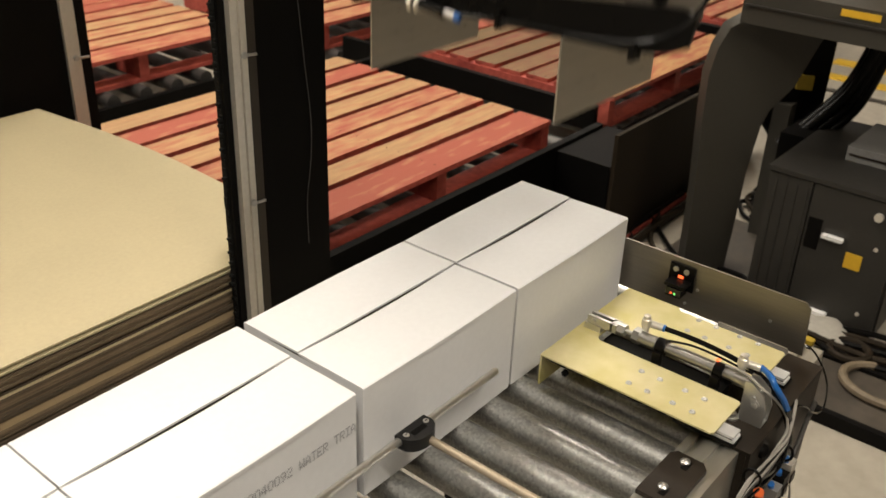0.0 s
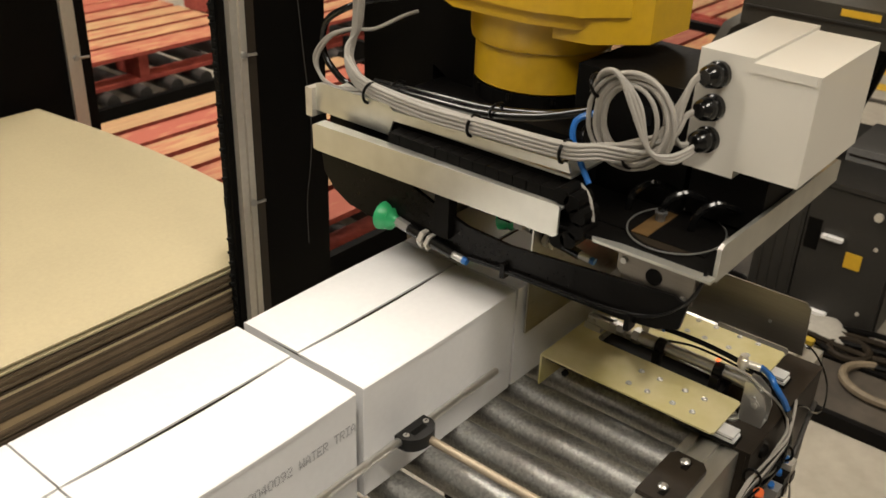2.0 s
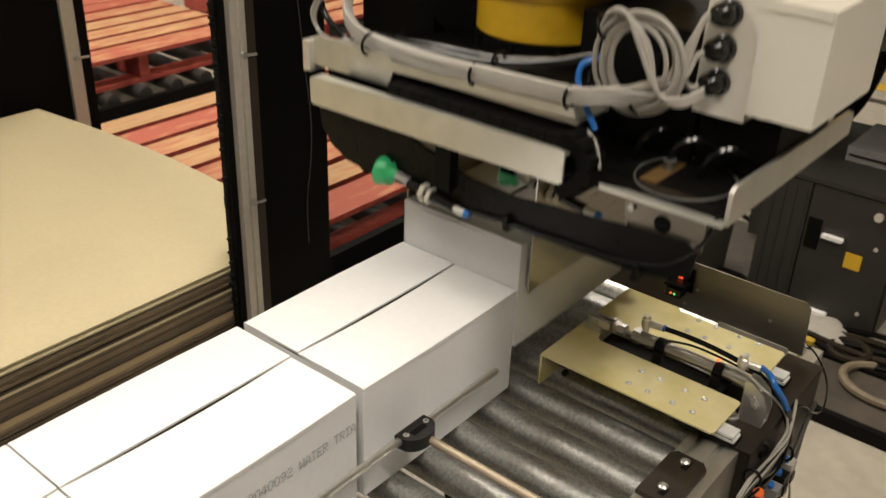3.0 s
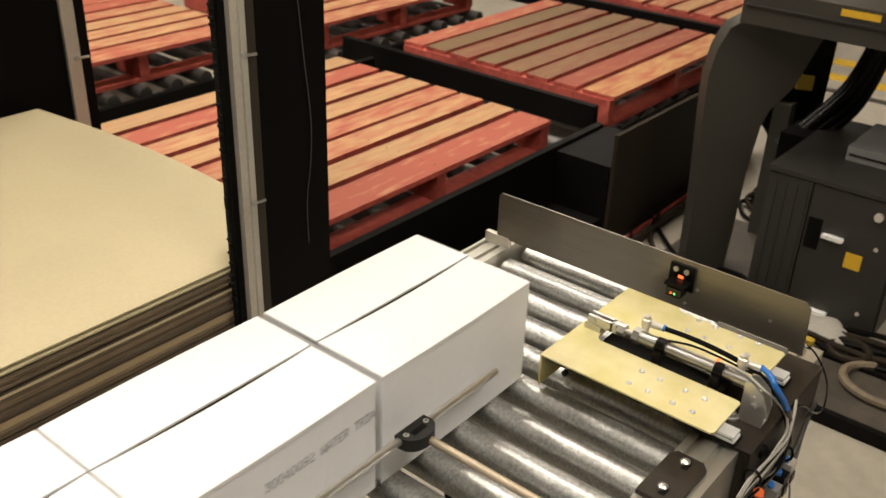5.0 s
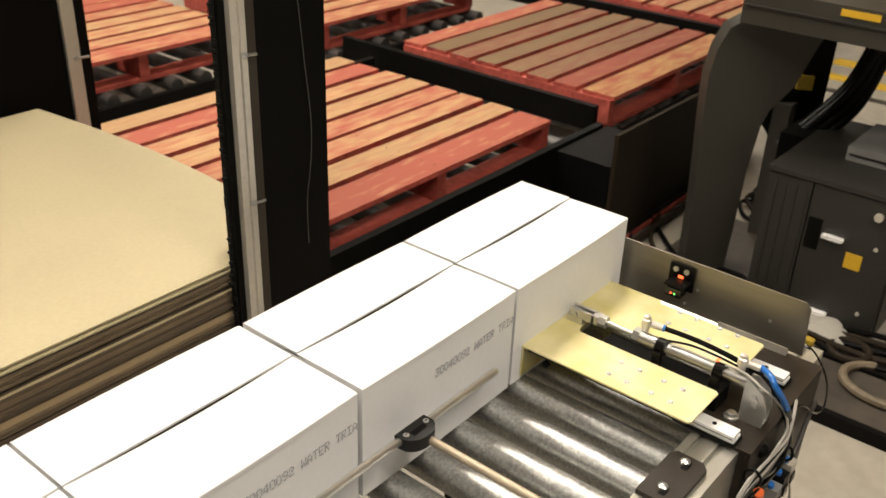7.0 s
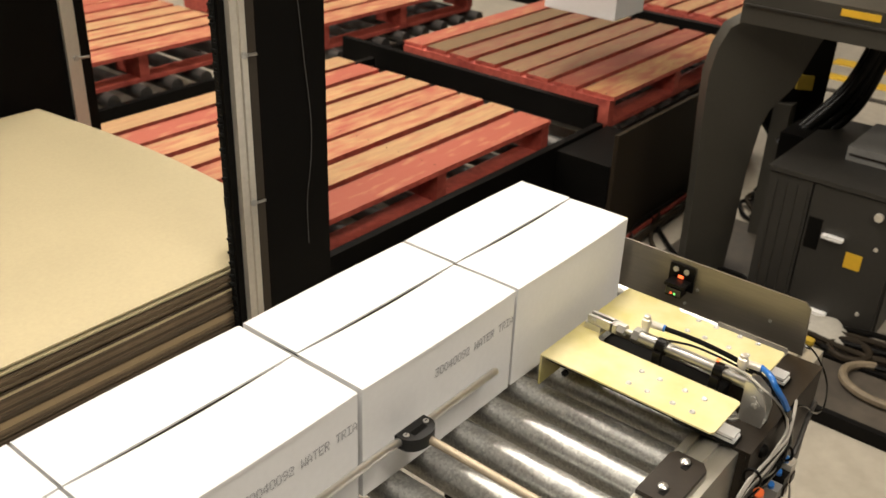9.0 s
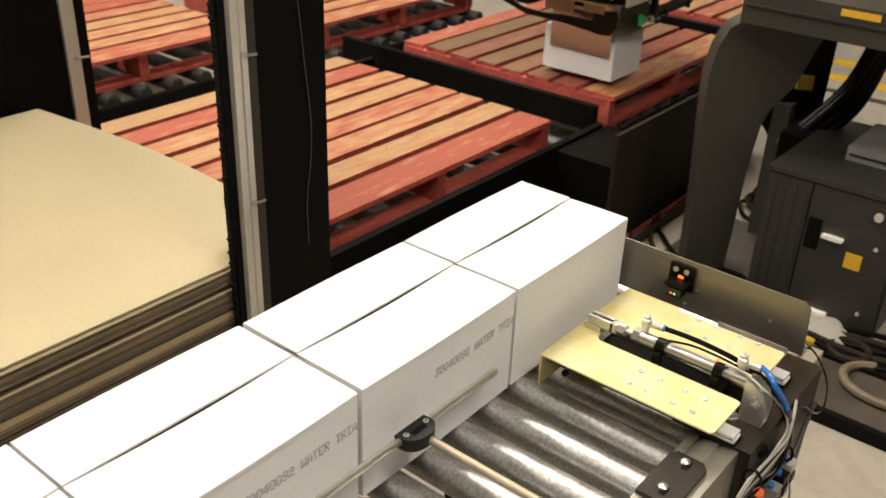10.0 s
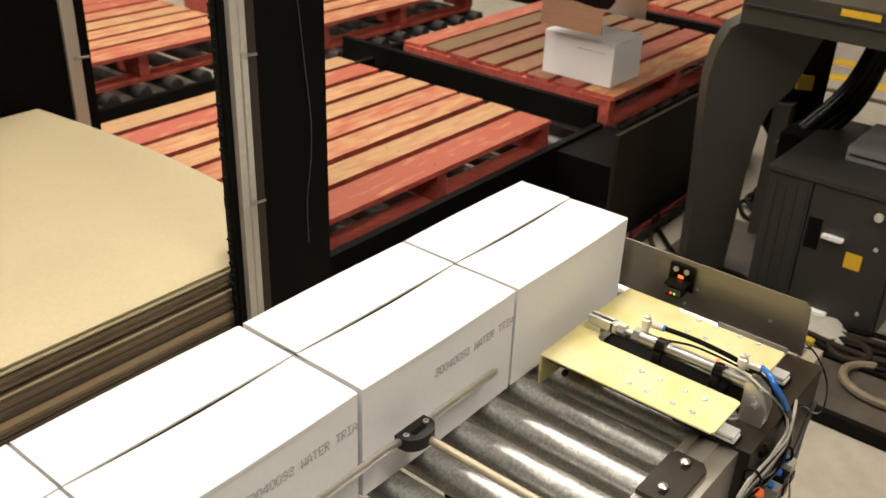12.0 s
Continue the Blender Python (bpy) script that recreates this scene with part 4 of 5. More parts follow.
    put("black_foot", boxed(0.40, 0.79, -0.30, 0.36, 1.112, 1.118), BLACK_PAINT)
    return g


ROBOT_BASE = Vector((2.95, 0.17, 1.064))
SHOULDER_R, SHOULDER_Z, LOWER_L, FORE_L = 0.22, 0.56, 0.95, 1.60


def robot_arm():
    """Base on the deck; the arms lie along x from their joints."""
    a = thing("industrial_robot", pose(*ROBOT_BASE), "yellow painted industrial robot on a grey pedestal", "robot")
    b = bmesh.new()
    lathe(b, (0, 0, 0), (0, 0, 1), [(0, 0.26), (0.03, 0.26), (0.04, 0.22), (0.20, 0.22), (0.22, 0.20)], 36)
    part("base", b, GREY_PAINT, a, "dark grey robot base", smooth=True)
    t = bmesh.new()
    lathe(t, (0, 0, 0.222), (0, 0, 1), [(0, 0.22), (0.02, 0.26), (0.12, 0.26), (0.16, 0.22)], 36)
    prism(t, [(-0.34, 0.35), (0.30, 0.35), (0.36, 0.50), (0.32, 0.70), (0.14, 0.72), (-0.10, 0.55), (-0.36, 0.52)], "y", -0.17, 0.17)
    turret = part("turret", t, YELLOW, a, "yellow robot turret", bevel=0.012, smooth=True)
    k = bmesh.new()
    prism(k, [(-0.16, -0.06), (-0.08, -0.17), (0.10, -0.17), (LOWER_L - 0.05, -0.12), (LOWER_L + 0.10, -0.06), (LOWER_L + 0.10, 0.08), (LOWER_L, 0.13), (0.10, 0.17), (-0.10, 0.15)], "y", -0.24, 0.24)
    lower = part("lower_arm", k, YELLOW, a, "yellow lower arm", bevel=0.03, smooth=True)
    f = bmesh.new()
    prism(f, [(-0.30, -0.12), (0.10, -0.16), (FORE_L, -0.09), (FORE_L + 0.10, 0.0), (FORE_L, 0.10), (0.10, 0.18), (-0.34, 0.14)], "y", -0.16, 0.16)
    fore = part("forearm", f, YELLOW, a, "yellow forearm", bevel=0.03, smooth=True)
    part("hose_pack", tube(bmesh.new(), [(0.0, 0.19, 0.10), (0.4, 0.20, 0.15), (0.9, 0.19, 0.12), (1.3, 0.17, 0.05)], 0.03, 10), BLACK_GLOSS, fore, smooth=True)
    j = bmesh.new()
    lathe(j, (0, 0, -0.175), (0, 0, 1), [(0, 0.10), (0.01, 0.115), (0.27, 0.115), (0.28, 0.10)], 28)
    column = part("wrist_column", j, YELLOW, a, smooth=True)
    return turret, lower, fore, column


def paddle(side):
    """One clamp paddle of the gripper, in the gripper's space; y 0 is its face."""
    bm = bmesh.new()
    x0, x1 = -0.160, 0.142
    z0, z1 = -0.090, 0.150
    prism(bm, [(x0, z0), (x1, z0), (x1, z1), (x0, z1)], "y", 0 if side < 0 else 0.0, side * 0.003)
    ob = part("clamp_paddle", bm, STAINLESS, None, "thin brushed steel clamp paddle", bevel=0.0008)
    b2 = boxed(-0.10, 0.08, min(side * 0.003, side * 0.03), max(side * 0.003, side * 0.03), 0.11, 0.15)
    part("paddle_arm", b2, BLACK_PAINT, ob, bevel=0.002)
    return ob


# ---------------------------------------------------------------- sheet rack
def sheet_stack():
    x0, x1, y0, y1 = -0.62, 0.582, 0.672, 1.785
    st = thing("slip_sheet_stack", pose(0, 0, 0), "tall stack of brown kraft slip sheets, edges uneven", "sheet stack")
    rnd = random.Random(3)
    z = 0.30
    while z < 0.731:
        board = 0.622 < z < 0.632
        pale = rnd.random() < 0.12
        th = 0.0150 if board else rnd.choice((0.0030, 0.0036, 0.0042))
        # side sheets mostly take the shaded kraft, a few random ones stay pale
        mat = KRAFT_MID if board else PALE_EDGE if pale and rnd.random() < 0.4 else KRAFT_EDGE_SHADED
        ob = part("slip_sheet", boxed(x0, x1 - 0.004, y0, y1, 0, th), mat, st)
        ob.matrix_basis = pose(rnd.uniform(-0.004, 0.004), rnd.uniform(-0.003, 0.003) + (0.007 if rnd.random() < 0.14 else 0), z)
        z += th + rnd.choice((0.0007, 0.0010, 0.0016))
    # top sheet, gently bowed along its free edge
    for q, (dz, dy) in enumerate(((0.0, -0.004), (0.0085, 0.001))):
        bm = bmesh.new()
        nx, ny = 12, 14
        g = {}
        for i in range(nx + 1):
            for j in range(ny + 1):
                u, v = i / nx, j / ny
                bow = 0.042 * math.sin(math.pi * v) * u ** 3
                droop = -0.002 * u ** 4 * (1 - v) ** 2
                g[i, j] = (x0 + (x1 - x0) * u + bow, y0 + dy + (y1 - y0) * v, z + dz + droop * 0.5)
        lo = {k2: bm.verts.new((p[0], p[1], p[2])) for k2, p in g.items()}
        hi = {k2: bm.verts.new((p[0], p[1], p[2] + 0.004)) for k2, p in g.items()}
        for i in range(nx):
            for j in range(ny):
                bm.faces.new((hi[i, j], hi[i + 1, j], hi[i + 1, j + 1], hi[i, j + 1]))
                bm.faces.new((lo[i, j], lo[i, j + 1], lo[i + 1, j + 1], lo[i + 1, j]))
        rim = [(i, 0) for i in range(nx)] + [(nx, j) for j in range(ny)] + [(i, ny) for i in range(nx, 0, -1)] + [(0, j) for j in range(ny, 0, -1)]
        for a, b in zip(rim, rim[1:] + rim[:1]):
            bm.faces.new((lo[a], lo[b], hi[b], hi[a]))
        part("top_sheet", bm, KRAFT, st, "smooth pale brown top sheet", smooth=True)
    rack = thing("sheet_rack", pose(0, 0, 0), "low black steel rack under the slip sheets", "rack")
    part("rack_bed", boxed(-0.66, 0.60, 0.64, 1.80, 0.22, 0.298), BLACK_PAINT, rack, bevel=0.004)
    for x in (-0.62, 0.56):
        for y in (0.68, 1.76):
            part("rack_leg", boxed(x - 0.03, x + 0.03, y - 0.03, y + 0.03, 0, 0.22), BLACK_PAINT, rack)


def guard_posts():
    p = thing("guard_post", pose(0, 0, 0), "tall black machine post with an aluminium profile and a bristle strip", "post", "guard posts")
    part("post_body", boxed(0.440, 0.620, 0.640, 0.760, 0, 2.3), BLACK_PAINT, p, bevel=0.004)
    part("post_flange", boxed(0.4112, 0.440, 0.636, 0.70, 0, 2.3), POST_BROWN, p, bevel=0.001)
    bm = bmesh.new()
    prism(bm, [(0.377, 0.640), (0.377, 0.626), (0.392, 0.626), (0.393, 0.631), (0.397, 0.631), (0.398, 0.626), (0.411, 0.626), (0.411, 0.640)], "z", 0, 2.3)
    al = part("profile", bm, ALU, p, "bright aluminium profile", bevel=0.0012)
    part("bristle_holder", boxed(0.362, 0.377, 0.640, 0.665, 0, 2.3), BLACK_PAINT, p)
    bm = bmesh.new()
    rnd = random.Random(9)
    z = 0.30
    while z < 1.5:
        dx = rnd.uniform(0.001, 0.005) + (rnd.uniform(0.002, 0.007) if rnd.random() < 0.25 else 0)
        box(bm, 0.362 - dx, 0.363, 0.648, 0.657, z, z + 0.0055)
        z += 0.006
    part("bristles", bm, BRUSH, p, "ragged black brush strip", kind="stuff")
    for z in (0.893, 1.191):
        s = bmesh.new()
        lathe(s, (0.402, 0.626, z), (0, -1, 0), [(0, 0.007), (0.004, 0.007), (0.006, 0.004)], 14)
        sc = part("screw", s, CHROME, al, smooth=True)
        part("pin", cyl(bmesh.new(), (0.408, 0.620, z), (0.430, 0.624, z - 0.003), 0.003, seg=8), CHROME, al)
    part("thin_wire", tube(bmesh.new(), [(0.545, 0.636, 1.30), (0.560, 0.636, 1.14), (0.572, 0.636, 1.02), (0.568, 0.636, 0.93), (0.555, 0.637, 0.84), (0.555, 0.637, 0.74)], 0.0010, 6), GREY_WIRE, p, smooth=True)
    q = thing("guard_post", pose(0, 0, 0), "tall black machine post with an aluminium profile and a bristle strip", "post", "guard posts")
    part("profile", boxed(0.732, 0.774, 1.850, 1.870, 0, 2.3), ALU, q, "aluminium profile", bevel=0.002)
    part("post_body", boxed(0.774, 0.806, 1.850, 1.90, 0, 2.3), BLACK_PAINT, q)
    part("back_panel", boxed(-0.70, 0.732, 1.862, 1.90, 0.0, 2.3), BLACK_PAINT, q, "black back panel")
    part("screw", cyl(bmesh.new(), (0.757, 1.850, 0.845), (0.757, 1.842, 0.845), 0.008, seg=12), CHROME, q)
    part("pin", cyl(bmesh.new(), (0.760, 1.846, 0.845), (0.800, 1.848, 0.842), 0.004, seg=8), CHROME, q)


# ---------------------------------------------------------------- pallets
PALLET_TOP = 0.4274


def pallet(place, seed, length=1.265, bare=(), red=(), old=()):
    """Origin at the lower corner of the deck in x and y; deck top at z 0."""
    p = thing("pallet", place, "worn red-painted wooden pallet with bare slats", "pallet", "red pallets")
    rnd = random.Random(seed)
    S, Q = length, 1.187
    for i in range(8):
        y0, y1 = (0.0, 0.152) if i == 0 else (0.185 + 0.1465 * (i - 1), 0.300 + 0.1465 * (i - 1))
        ww = y1 - y0 + rnd.uniform(-0.004, 0.004)
        bm = boxed(rnd.uniform(0, 0.010), S - rnd.uniform(0, 0.010), -ww / 2, ww / 2, -0.019, 0)
        ob = part("slat", bm, SLAT_BARE if i in bare else SLAT_RED if i in red else SLAT_OLD if i in old else SLAT, p, bevel=0.0015)
        ob.matrix_basis = pose(0, (y0 + y1) / 2, rnd.uniform(-0.002, 0.002), rnd.uniform(-0.4, 0.4), 0, rnd.uniform(-0.25, 0.25))
        ob.data.materials.append(RED_PAINT)
        for f in ob.data.polygons:
            f.material_index = 1 if abs(f.normal.y) > 0.7 or abs(f.normal.x) > 0.7 else 0
        for x in (0.025, S / 2, S - 0.025):
            for dy in (-0.03, 0.03):
                part("nail", cyl(bmesh.new(), (x, dy, -0.001), (x, dy, 0.0006), 0.003, seg=6), DARK_SHEET, ob)
    for x in (0.0, S / 2 - 0.025, S - 0.05):
        bm = bmesh.new()
        prism(bm, [(0.012, -0.020), (0.012, -0.125), (0.20, -0.125), (0.215, -0.075), (0.44, -0.075), (0.455, -0.125), (0.71, -0.125), (0.725, -0.075), (0.95, -0.075), (0.965, -0.125), (Q - 0.012, -0.125), (Q - 0.012, -0.020)],
              "x", x, x + 0.05)
        part("bearer", bm, RED_PAINT, p, "notched red bearer", bevel=0.002)
    for y in (0.012, 0.53, Q - 0.112):
        part("bottom_board", boxed(0.01, S - 0.01, y, y + 0.1, -0.145, -0.1255), RED_PAINT, p, bevel=0.0015)
    return p


def pallet_line():
    z = PALLET_TOP
    pallet(pose(0.985, 1.137, z), 1, 1.325)
    pallet(pose(2.720, 1.105, z), 2, bare=(0,), red=(1,), old=(2, 3, 4, 5, 6))
    pallet(pose(1.095, 2.985, z), 3)
    pallet(pose(2.660, 2.775, z), 4)
    pallet(pose(4.330, 1.235, z), 5)
    pallet(pose(-0.20, 2.985, z), 6)

    def bed(name, x0, x1, y0, y1, label, top=0.350, lift=0.0):
        b = thing(name, pose(0, 0, 0), label, "pallet conveyor", "pallet conveyors")
        part("side_plate", boxed(x0, x1, y0 - 0.03, y0, 0.0, top), BLACK_PAINT, b, "black side plate", bevel=0.003)
        part("side_plate", boxed(x0, x1, y1, y1 + 0.03, 0.0, top), BLACK_PAINT, b, "black side plate", bevel=0.003)
        zt = z - 0.146
        k = 0
        x = x0 + 0.1
        mesh = None
        while x < x1 - 0.05:
            if mesh is None:
                ro = part("conveyor_roller", cyl(bmesh.new(), (0, y0 + 0.002, 0), (0, y1 - 0.002, 0), 0.035, seg=16), RUBBER_GREY, b, smooth=True)
                mesh = ro.data
            else:
                ro = new("conveyor_roller", mesh)
                ro.parent = b
            ro.matrix_basis = pose(x, 0, zt - 0.035)
            x += 0.17
        return b

    c = bed("pallet_conveyor", 0.86, 2.60, 1.10, 2.36, "black pallet roller conveyor under a red pallet")
    # added black slab, stands in for the shadow in the gap beside the bed
    part("cover_or_gap_shade", boxed(0.86, 2.24, 0.84, 1.068, 0.0, 0.12), BLACK_PAINT, c, "black drive cover or gap shade slab", bevel=0.004)
    b = bed("pallet_conveyor", 2.675, 4.12, 1.09, 2.36, "black pallet roller conveyor with dark side panel", top=0.27)
    part("end_rail", boxed(2.640, 2.672, 1.14, 2.62, 0.285, 0.395), BLACK_PAINT, b, "black end rail", bevel=0.004)
    part("end_cover", boxed(2.25, 2.63, 0.83, 1.066, 0.0, 0.335), BLACK_PAINT, b, "black end cover plate", bevel=0.003)
    part("side_panel", boxed(2.245, 3.60, 0.806, 0.822, 0.0, 0.468), DARK_SHEET, b, "dark brown sheet metal panel", bevel=0.002)
    part("corner_fitting", boxed(2.66, 2.74, 1.035, 1.085, 0.22, 0.25), GREY_LIGHT, b, bevel=0.004)
    b = bed("pallet_conveyor", 4.30, 5.6, 1.22, 2.42, "black pallet roller conveyor at the far end", top=0.27)
    part("end_rail", boxed(4.17, 4.21, 1.16, 3.2, 0.32, 0.42), BLACK_PAINT, b, "black end rail", bevel=0.004)
    bed("pallet_conveyor", 0.9, 2.45, 2.93, 4.20, "black pallet roller conveyor behind", top=0.24)
    bed("pallet_conveyor", 2.63, 4.1, 2.72, 3.98, "black pallet roller conveyor behind", top=0.24)


# ---------------------------------------------------------------- robot pedestal and cabinet
def pedestal():
    p = thing("robot_pedestal", pose(2.36, 0.46, 0, 0, 0, 0), "grey painted steel robot pedestal with a yellow label", "robot base")
    leg = bmesh.new()
    U = Vector((0.65, -0.76, 0)).normalized()
    W = Vector((0.76, 0.65, 0)).normalized()

    def slab(bm, outline, d0, d1):
        lo = [bm.verts.new(U * a + W * d0 + Vector((0, 0, z))) for a, z in outline]
        hi = [bm.verts.new(U * a + W * d1 + Vector((0, 0, z))) for a, z in outline]
        n = len(outline)
        for i in range(n):
            j = (i + 1) % n
            bm.faces.new((lo[i], lo[j], hi[j], hi[i]))
        bm.faces.new(lo[::-1])
        bm.faces.new(hi)
        return bm
    slab(leg, [(-0.072, 0.0), (-0.081, 0.336), (-0.097, 0.615), (-0.101, 0.756), (-0.085, 0.85), (-0.055, 0.92), (0.0, 0.955), (0.30, 0.955), (0.255, 0.88), (0.197, 0.725),
               (0.13, 0.64), (0.11, 0.58), (0.092, 0.408), (0.086, 0.181), (0.078, 0.0)], -0.03, 0.05)
    part("leg", leg, GREY_PAINT, p, bevel=0.02, smooth=True)
    # deck, its long side across the line
    part("deck", boxed(-0.100, 1.05, -0.95, -0.02, 0.955, 1.064), GREY_PAINT, p, "grey steel deck", bevel=0.010)
    part("deck_rim", boxed(-0.108, -0.101, -0.94, -0.03, 1.012, 1.018), CABINET, p)
    part("label", boxed(-0.104, -0.1005, -0.440, -0.325, 1.034, 1.054), LABEL_YELLOW, p, "yellow warning label")
    t = bmesh.new()
    slab(t, [(0.40, 0.0), (0.46, 0.0), (0.46, 0.95), (0.20, 0.95), (0.21, 0.55), (0.262, 0.46), (0.355, 0.33)], 0.30, 0.40)
    part("rear_column", t, BLACK_PAINT, p, "black inner column", bevel=0.01)
    t = bmesh.new()
    slab(t, [(0.340, 0.615), (0.402, 0.61), (0.402, 0.665), (0.340, 0.67)], 0.290, 0.299)
    part("label", t, LABEL_DIM, p, "faded yellow label")
    for k in range(5):
        o, q = 0.024 * (k % 3), 0.03 * (k // 3)
        pts = [U * (0.27 + o) + W * (0.14 + q) + Vector((0, 0, 0.44 - o)), U * (0.36 + o) + W * (0.14 + q) + Vector((0, 0, 0.53 - o)), U * (0.47 + o) + W * (0.14 + q) + Vector((0, 0, 0.66 - o)), U * (0.53 + o) + W * (0.14 + q) + Vector((0, 0, 0.82)), U * (0.55 + o) + W * (0.14 + q) + Vector((0, 0, 0.96))]
        part("thick_hose", tube(bmesh.new(), pts, 0.020, 10), BLACK_PLASTIC, p, "thick black hose", smooth=True)
    part("side_post", boxed(0.40, 0.47, -0.080, -0.015, 0.0, 0.56), GREY_PAINT, p, "grey steel post", bevel=0.006)
    part("junction_box", boxed(0.22, 0.40, -0.30, -0.12, 0.28, 0.52), BLACK_PAINT, p, "black junction box", bevel=0.006)
    return p


def cabinet():
    c = thing("control_cabinet", pose(2.255, -0.20, 0, 0, 0, 0), "dark grey steel control cabinet with silver latch handles", "cabinet")
    part("carcass", boxed(0.02, 0.62, 0.0, 0.443, 0.03, 0.504), CABINET, c, bevel=0.008)
    part("door", boxed(0.0, 0.018, 0.008, 0.290, 0.02, 0.500), CABINET, c, "dark grey cabinet door", bevel=0.004)
    part("side_door", boxed(0.0, 0.018, 0.296, 0.440, 0.02, 0.500), CABINET, c, "ribbed dark side panel", bevel=0.004)
    for k in range(4):
        part("panel_rib", boxed(-0.004, 0.0, 0.306 + 0.035 * k, 0.312 + 0.035 * k, 0.04, 0.475), CABINET, c, bevel=0.0015)
    part("door_recess", boxed(-0.002, 0.0, 0.238, 0.284, 0.275, 0.385), BLACK_PAINT, c, "black recessed grip")
    part("top_lid", boxed(-0.006, 0.63, -0.005, 0.448, 0.505, 0.521), CABINET, c, bevel=0.004)
    for z, y in ((0.338, 0.195), (0.060, 0.188)):
        part("latch_handle", boxed(-0.022, 0.0, y - 0.034, y + 0.034, z - 0.0055, z + 0.0055), WHITE_STEEL, c, "silver latch handle", bevel=0.005)
    part("label", boxed(-0.003, 0.0, 0.092, 0.145, 0.248, 0.302), LABEL_YELLOW, c, "yellow warning label")
    part("lock", cyl(bmesh.new(), (0.0, 0.076, 0.450), (-0.012, 0.076, 0.450), 0.014, seg=18), ALU, c, "round silver lock")
    for y, z in ((0.06, 0.34), (0.062, 0.10)):
        part("screw", cyl(bmesh.new(), (0.0, y, z), (-0.004, y, z), 0.007, seg=10), ALU, c)
    lid = part("lid_box", boxed(0.22, 0.52, 0.03, 0.275, 0.5215, 0.570), GREY_LIGHT, c, "light grey ribbed cover", bevel=0.012)
    part("cover_rib", boxed(0.216, 0.22, 0.04, 0.265, 0.541, 0.547), BLACK_SATIN, lid)
    part("plinth", boxed(0.04, 0.60, 0.02, 0.43, 0.0, 0.03), BLACK_PAINT, c)
    return c


def floor_things():
    t = thing("cable_duct", pose(0, 0, 0), "grimy brown-black steel cable duct cover on the floor", "cable duct")
    part("cover", boxed(1.76, 2.24, -1.2, 0.80, 0.0, 0.035), GRIME, t, bevel=0.006)
    part("cover", boxed(2.245, 2.84, 0.27, 0.62, 0.0, 0.010), GRIME, t, bevel=0.003)
    part("edge", boxed(1.735, 1.758, -1.2, 0.75, 0.0, 0.045), BLACK_PAINT, t, bevel=0.003)
    part("edge", boxed(2.03, 2.045, -1.2, 0.75, 0.0355, 0.048), BLACK_PAINT, t, bevel=0.003)
    m = thing("floor_marking", pose(0, 0, 0), "worn yellow painted lane stripes on the concrete floor", "floor marking", kind="structure")
    for x0, x1 in ((5.12, 5.24), (5.46, 5.60)):
        part("stripe", boxed(x0, x1, -3.0, 1.05, 0.0, 0.004), YELLOW, m, bevel=0.001)
    part("joint_strip", boxed(4.86, 4.92, -3.0, 1.0, 0.0, 0.006), GRIME, m, bevel=0.002)
    r = bmesh.new()
    lathe(r, (2.16, -0.055, 0.036), (0, 0, 1), [(0, 0.10), (0.015, 0.098), (0.03, 0.07), (0.036, 0.03)], 20)
    for v in r.verts:
        v.co.x += 0.012 * math.sin(v.co.y * 60)
    solid("rag", r, RAG, "crumpled white cloth on the floor", "cloth", smooth=True)
    k = thing("floor_cable", pose(0, 0, 0), "loose dark cables lying on the floor", "cable", kind="")
    for i in range(5):
        pts = [(2.12 + 0.03 * i, -0.45 + 0.04 * i, 0.05), (2.05 + 0.05 * i, -0.20, 0.05), (2.10, -0.02 + 0.06 * i, 0.05 + 0.02 * (i % 2)), (2.22 + 0.04 * i, 0.30, 0.02), (2.35, 0.55 + 0.1 * i, 0.02), (2.6 + 0.1 * i, 0.8, 0.02)]
        part("cable", tube(bmesh.new(), pts, 0.010, 8), (BLACK_PLASTIC, DARK_SHEET, BLACK_PLASTIC, DARK_SHEET, BLACK_PLASTIC)[i], k, smooth=True)
    part("coil", tube(bmesh.new(), [(2.10 + 0.06 * math.cos(a), -0.175 + 0.06 * math.sin(a), 0.052) for a in (2 * math.pi * i / 14 for i in range(15))], 0.012, 8), DARK_SHEET, k, "coiled dark hose", smooth=True)
    part("coil", tube(bmesh.new(), [(1.98 + 0.10 * math.cos(a), -0.33 + 0.13 * math.sin(a), 0.050) for a in (0.5 + 4.2 * i / 10 for i in range(11))], 0.014, 8), TAN_HOSE, k, "dusty tan bent hose", smooth=True)
    part("yellow_tag", boxed(2.05, 2.10, -0.075, -0.03, 0.036, 0.06), LABEL_DIM, k, "small yellow tag", bevel=0.008)
    part("cable", tube(bmesh.new(), [(2.26, 0.77, 0.02), (2.55, 0.775, 0.02), (2.95, 0.78, 0.02), (3.4, 0.78, 0.02)], 0.009, 8), RED_PAINT, k, "dull red cable", smooth=True)
    part("cable", tube(bmesh.new(), [(2.26, 0.73, 0.02), (2.6, 0.735, 0.02), (3.0, 0.74, 0.02), (3.4, 0.75, 0.02)], 0.016, 8), DARK_SHEET, k, smooth=True)
    q = thing("cable_post", pose(2.95, 0.42, 0), "dark brown steel post with black cables behind the cabinet", "post")
    part("post", boxed(0.0, 0.06, -0.02, 0.055, 0.008, 0.62), DARK_SHEET, q, bevel=0.004)
    part("foot_plate", boxed(-0.03, 0.09, -0.05, 0.085, 0.0, 0.0078), BLACK_PAINT, q, bevel=0.002)
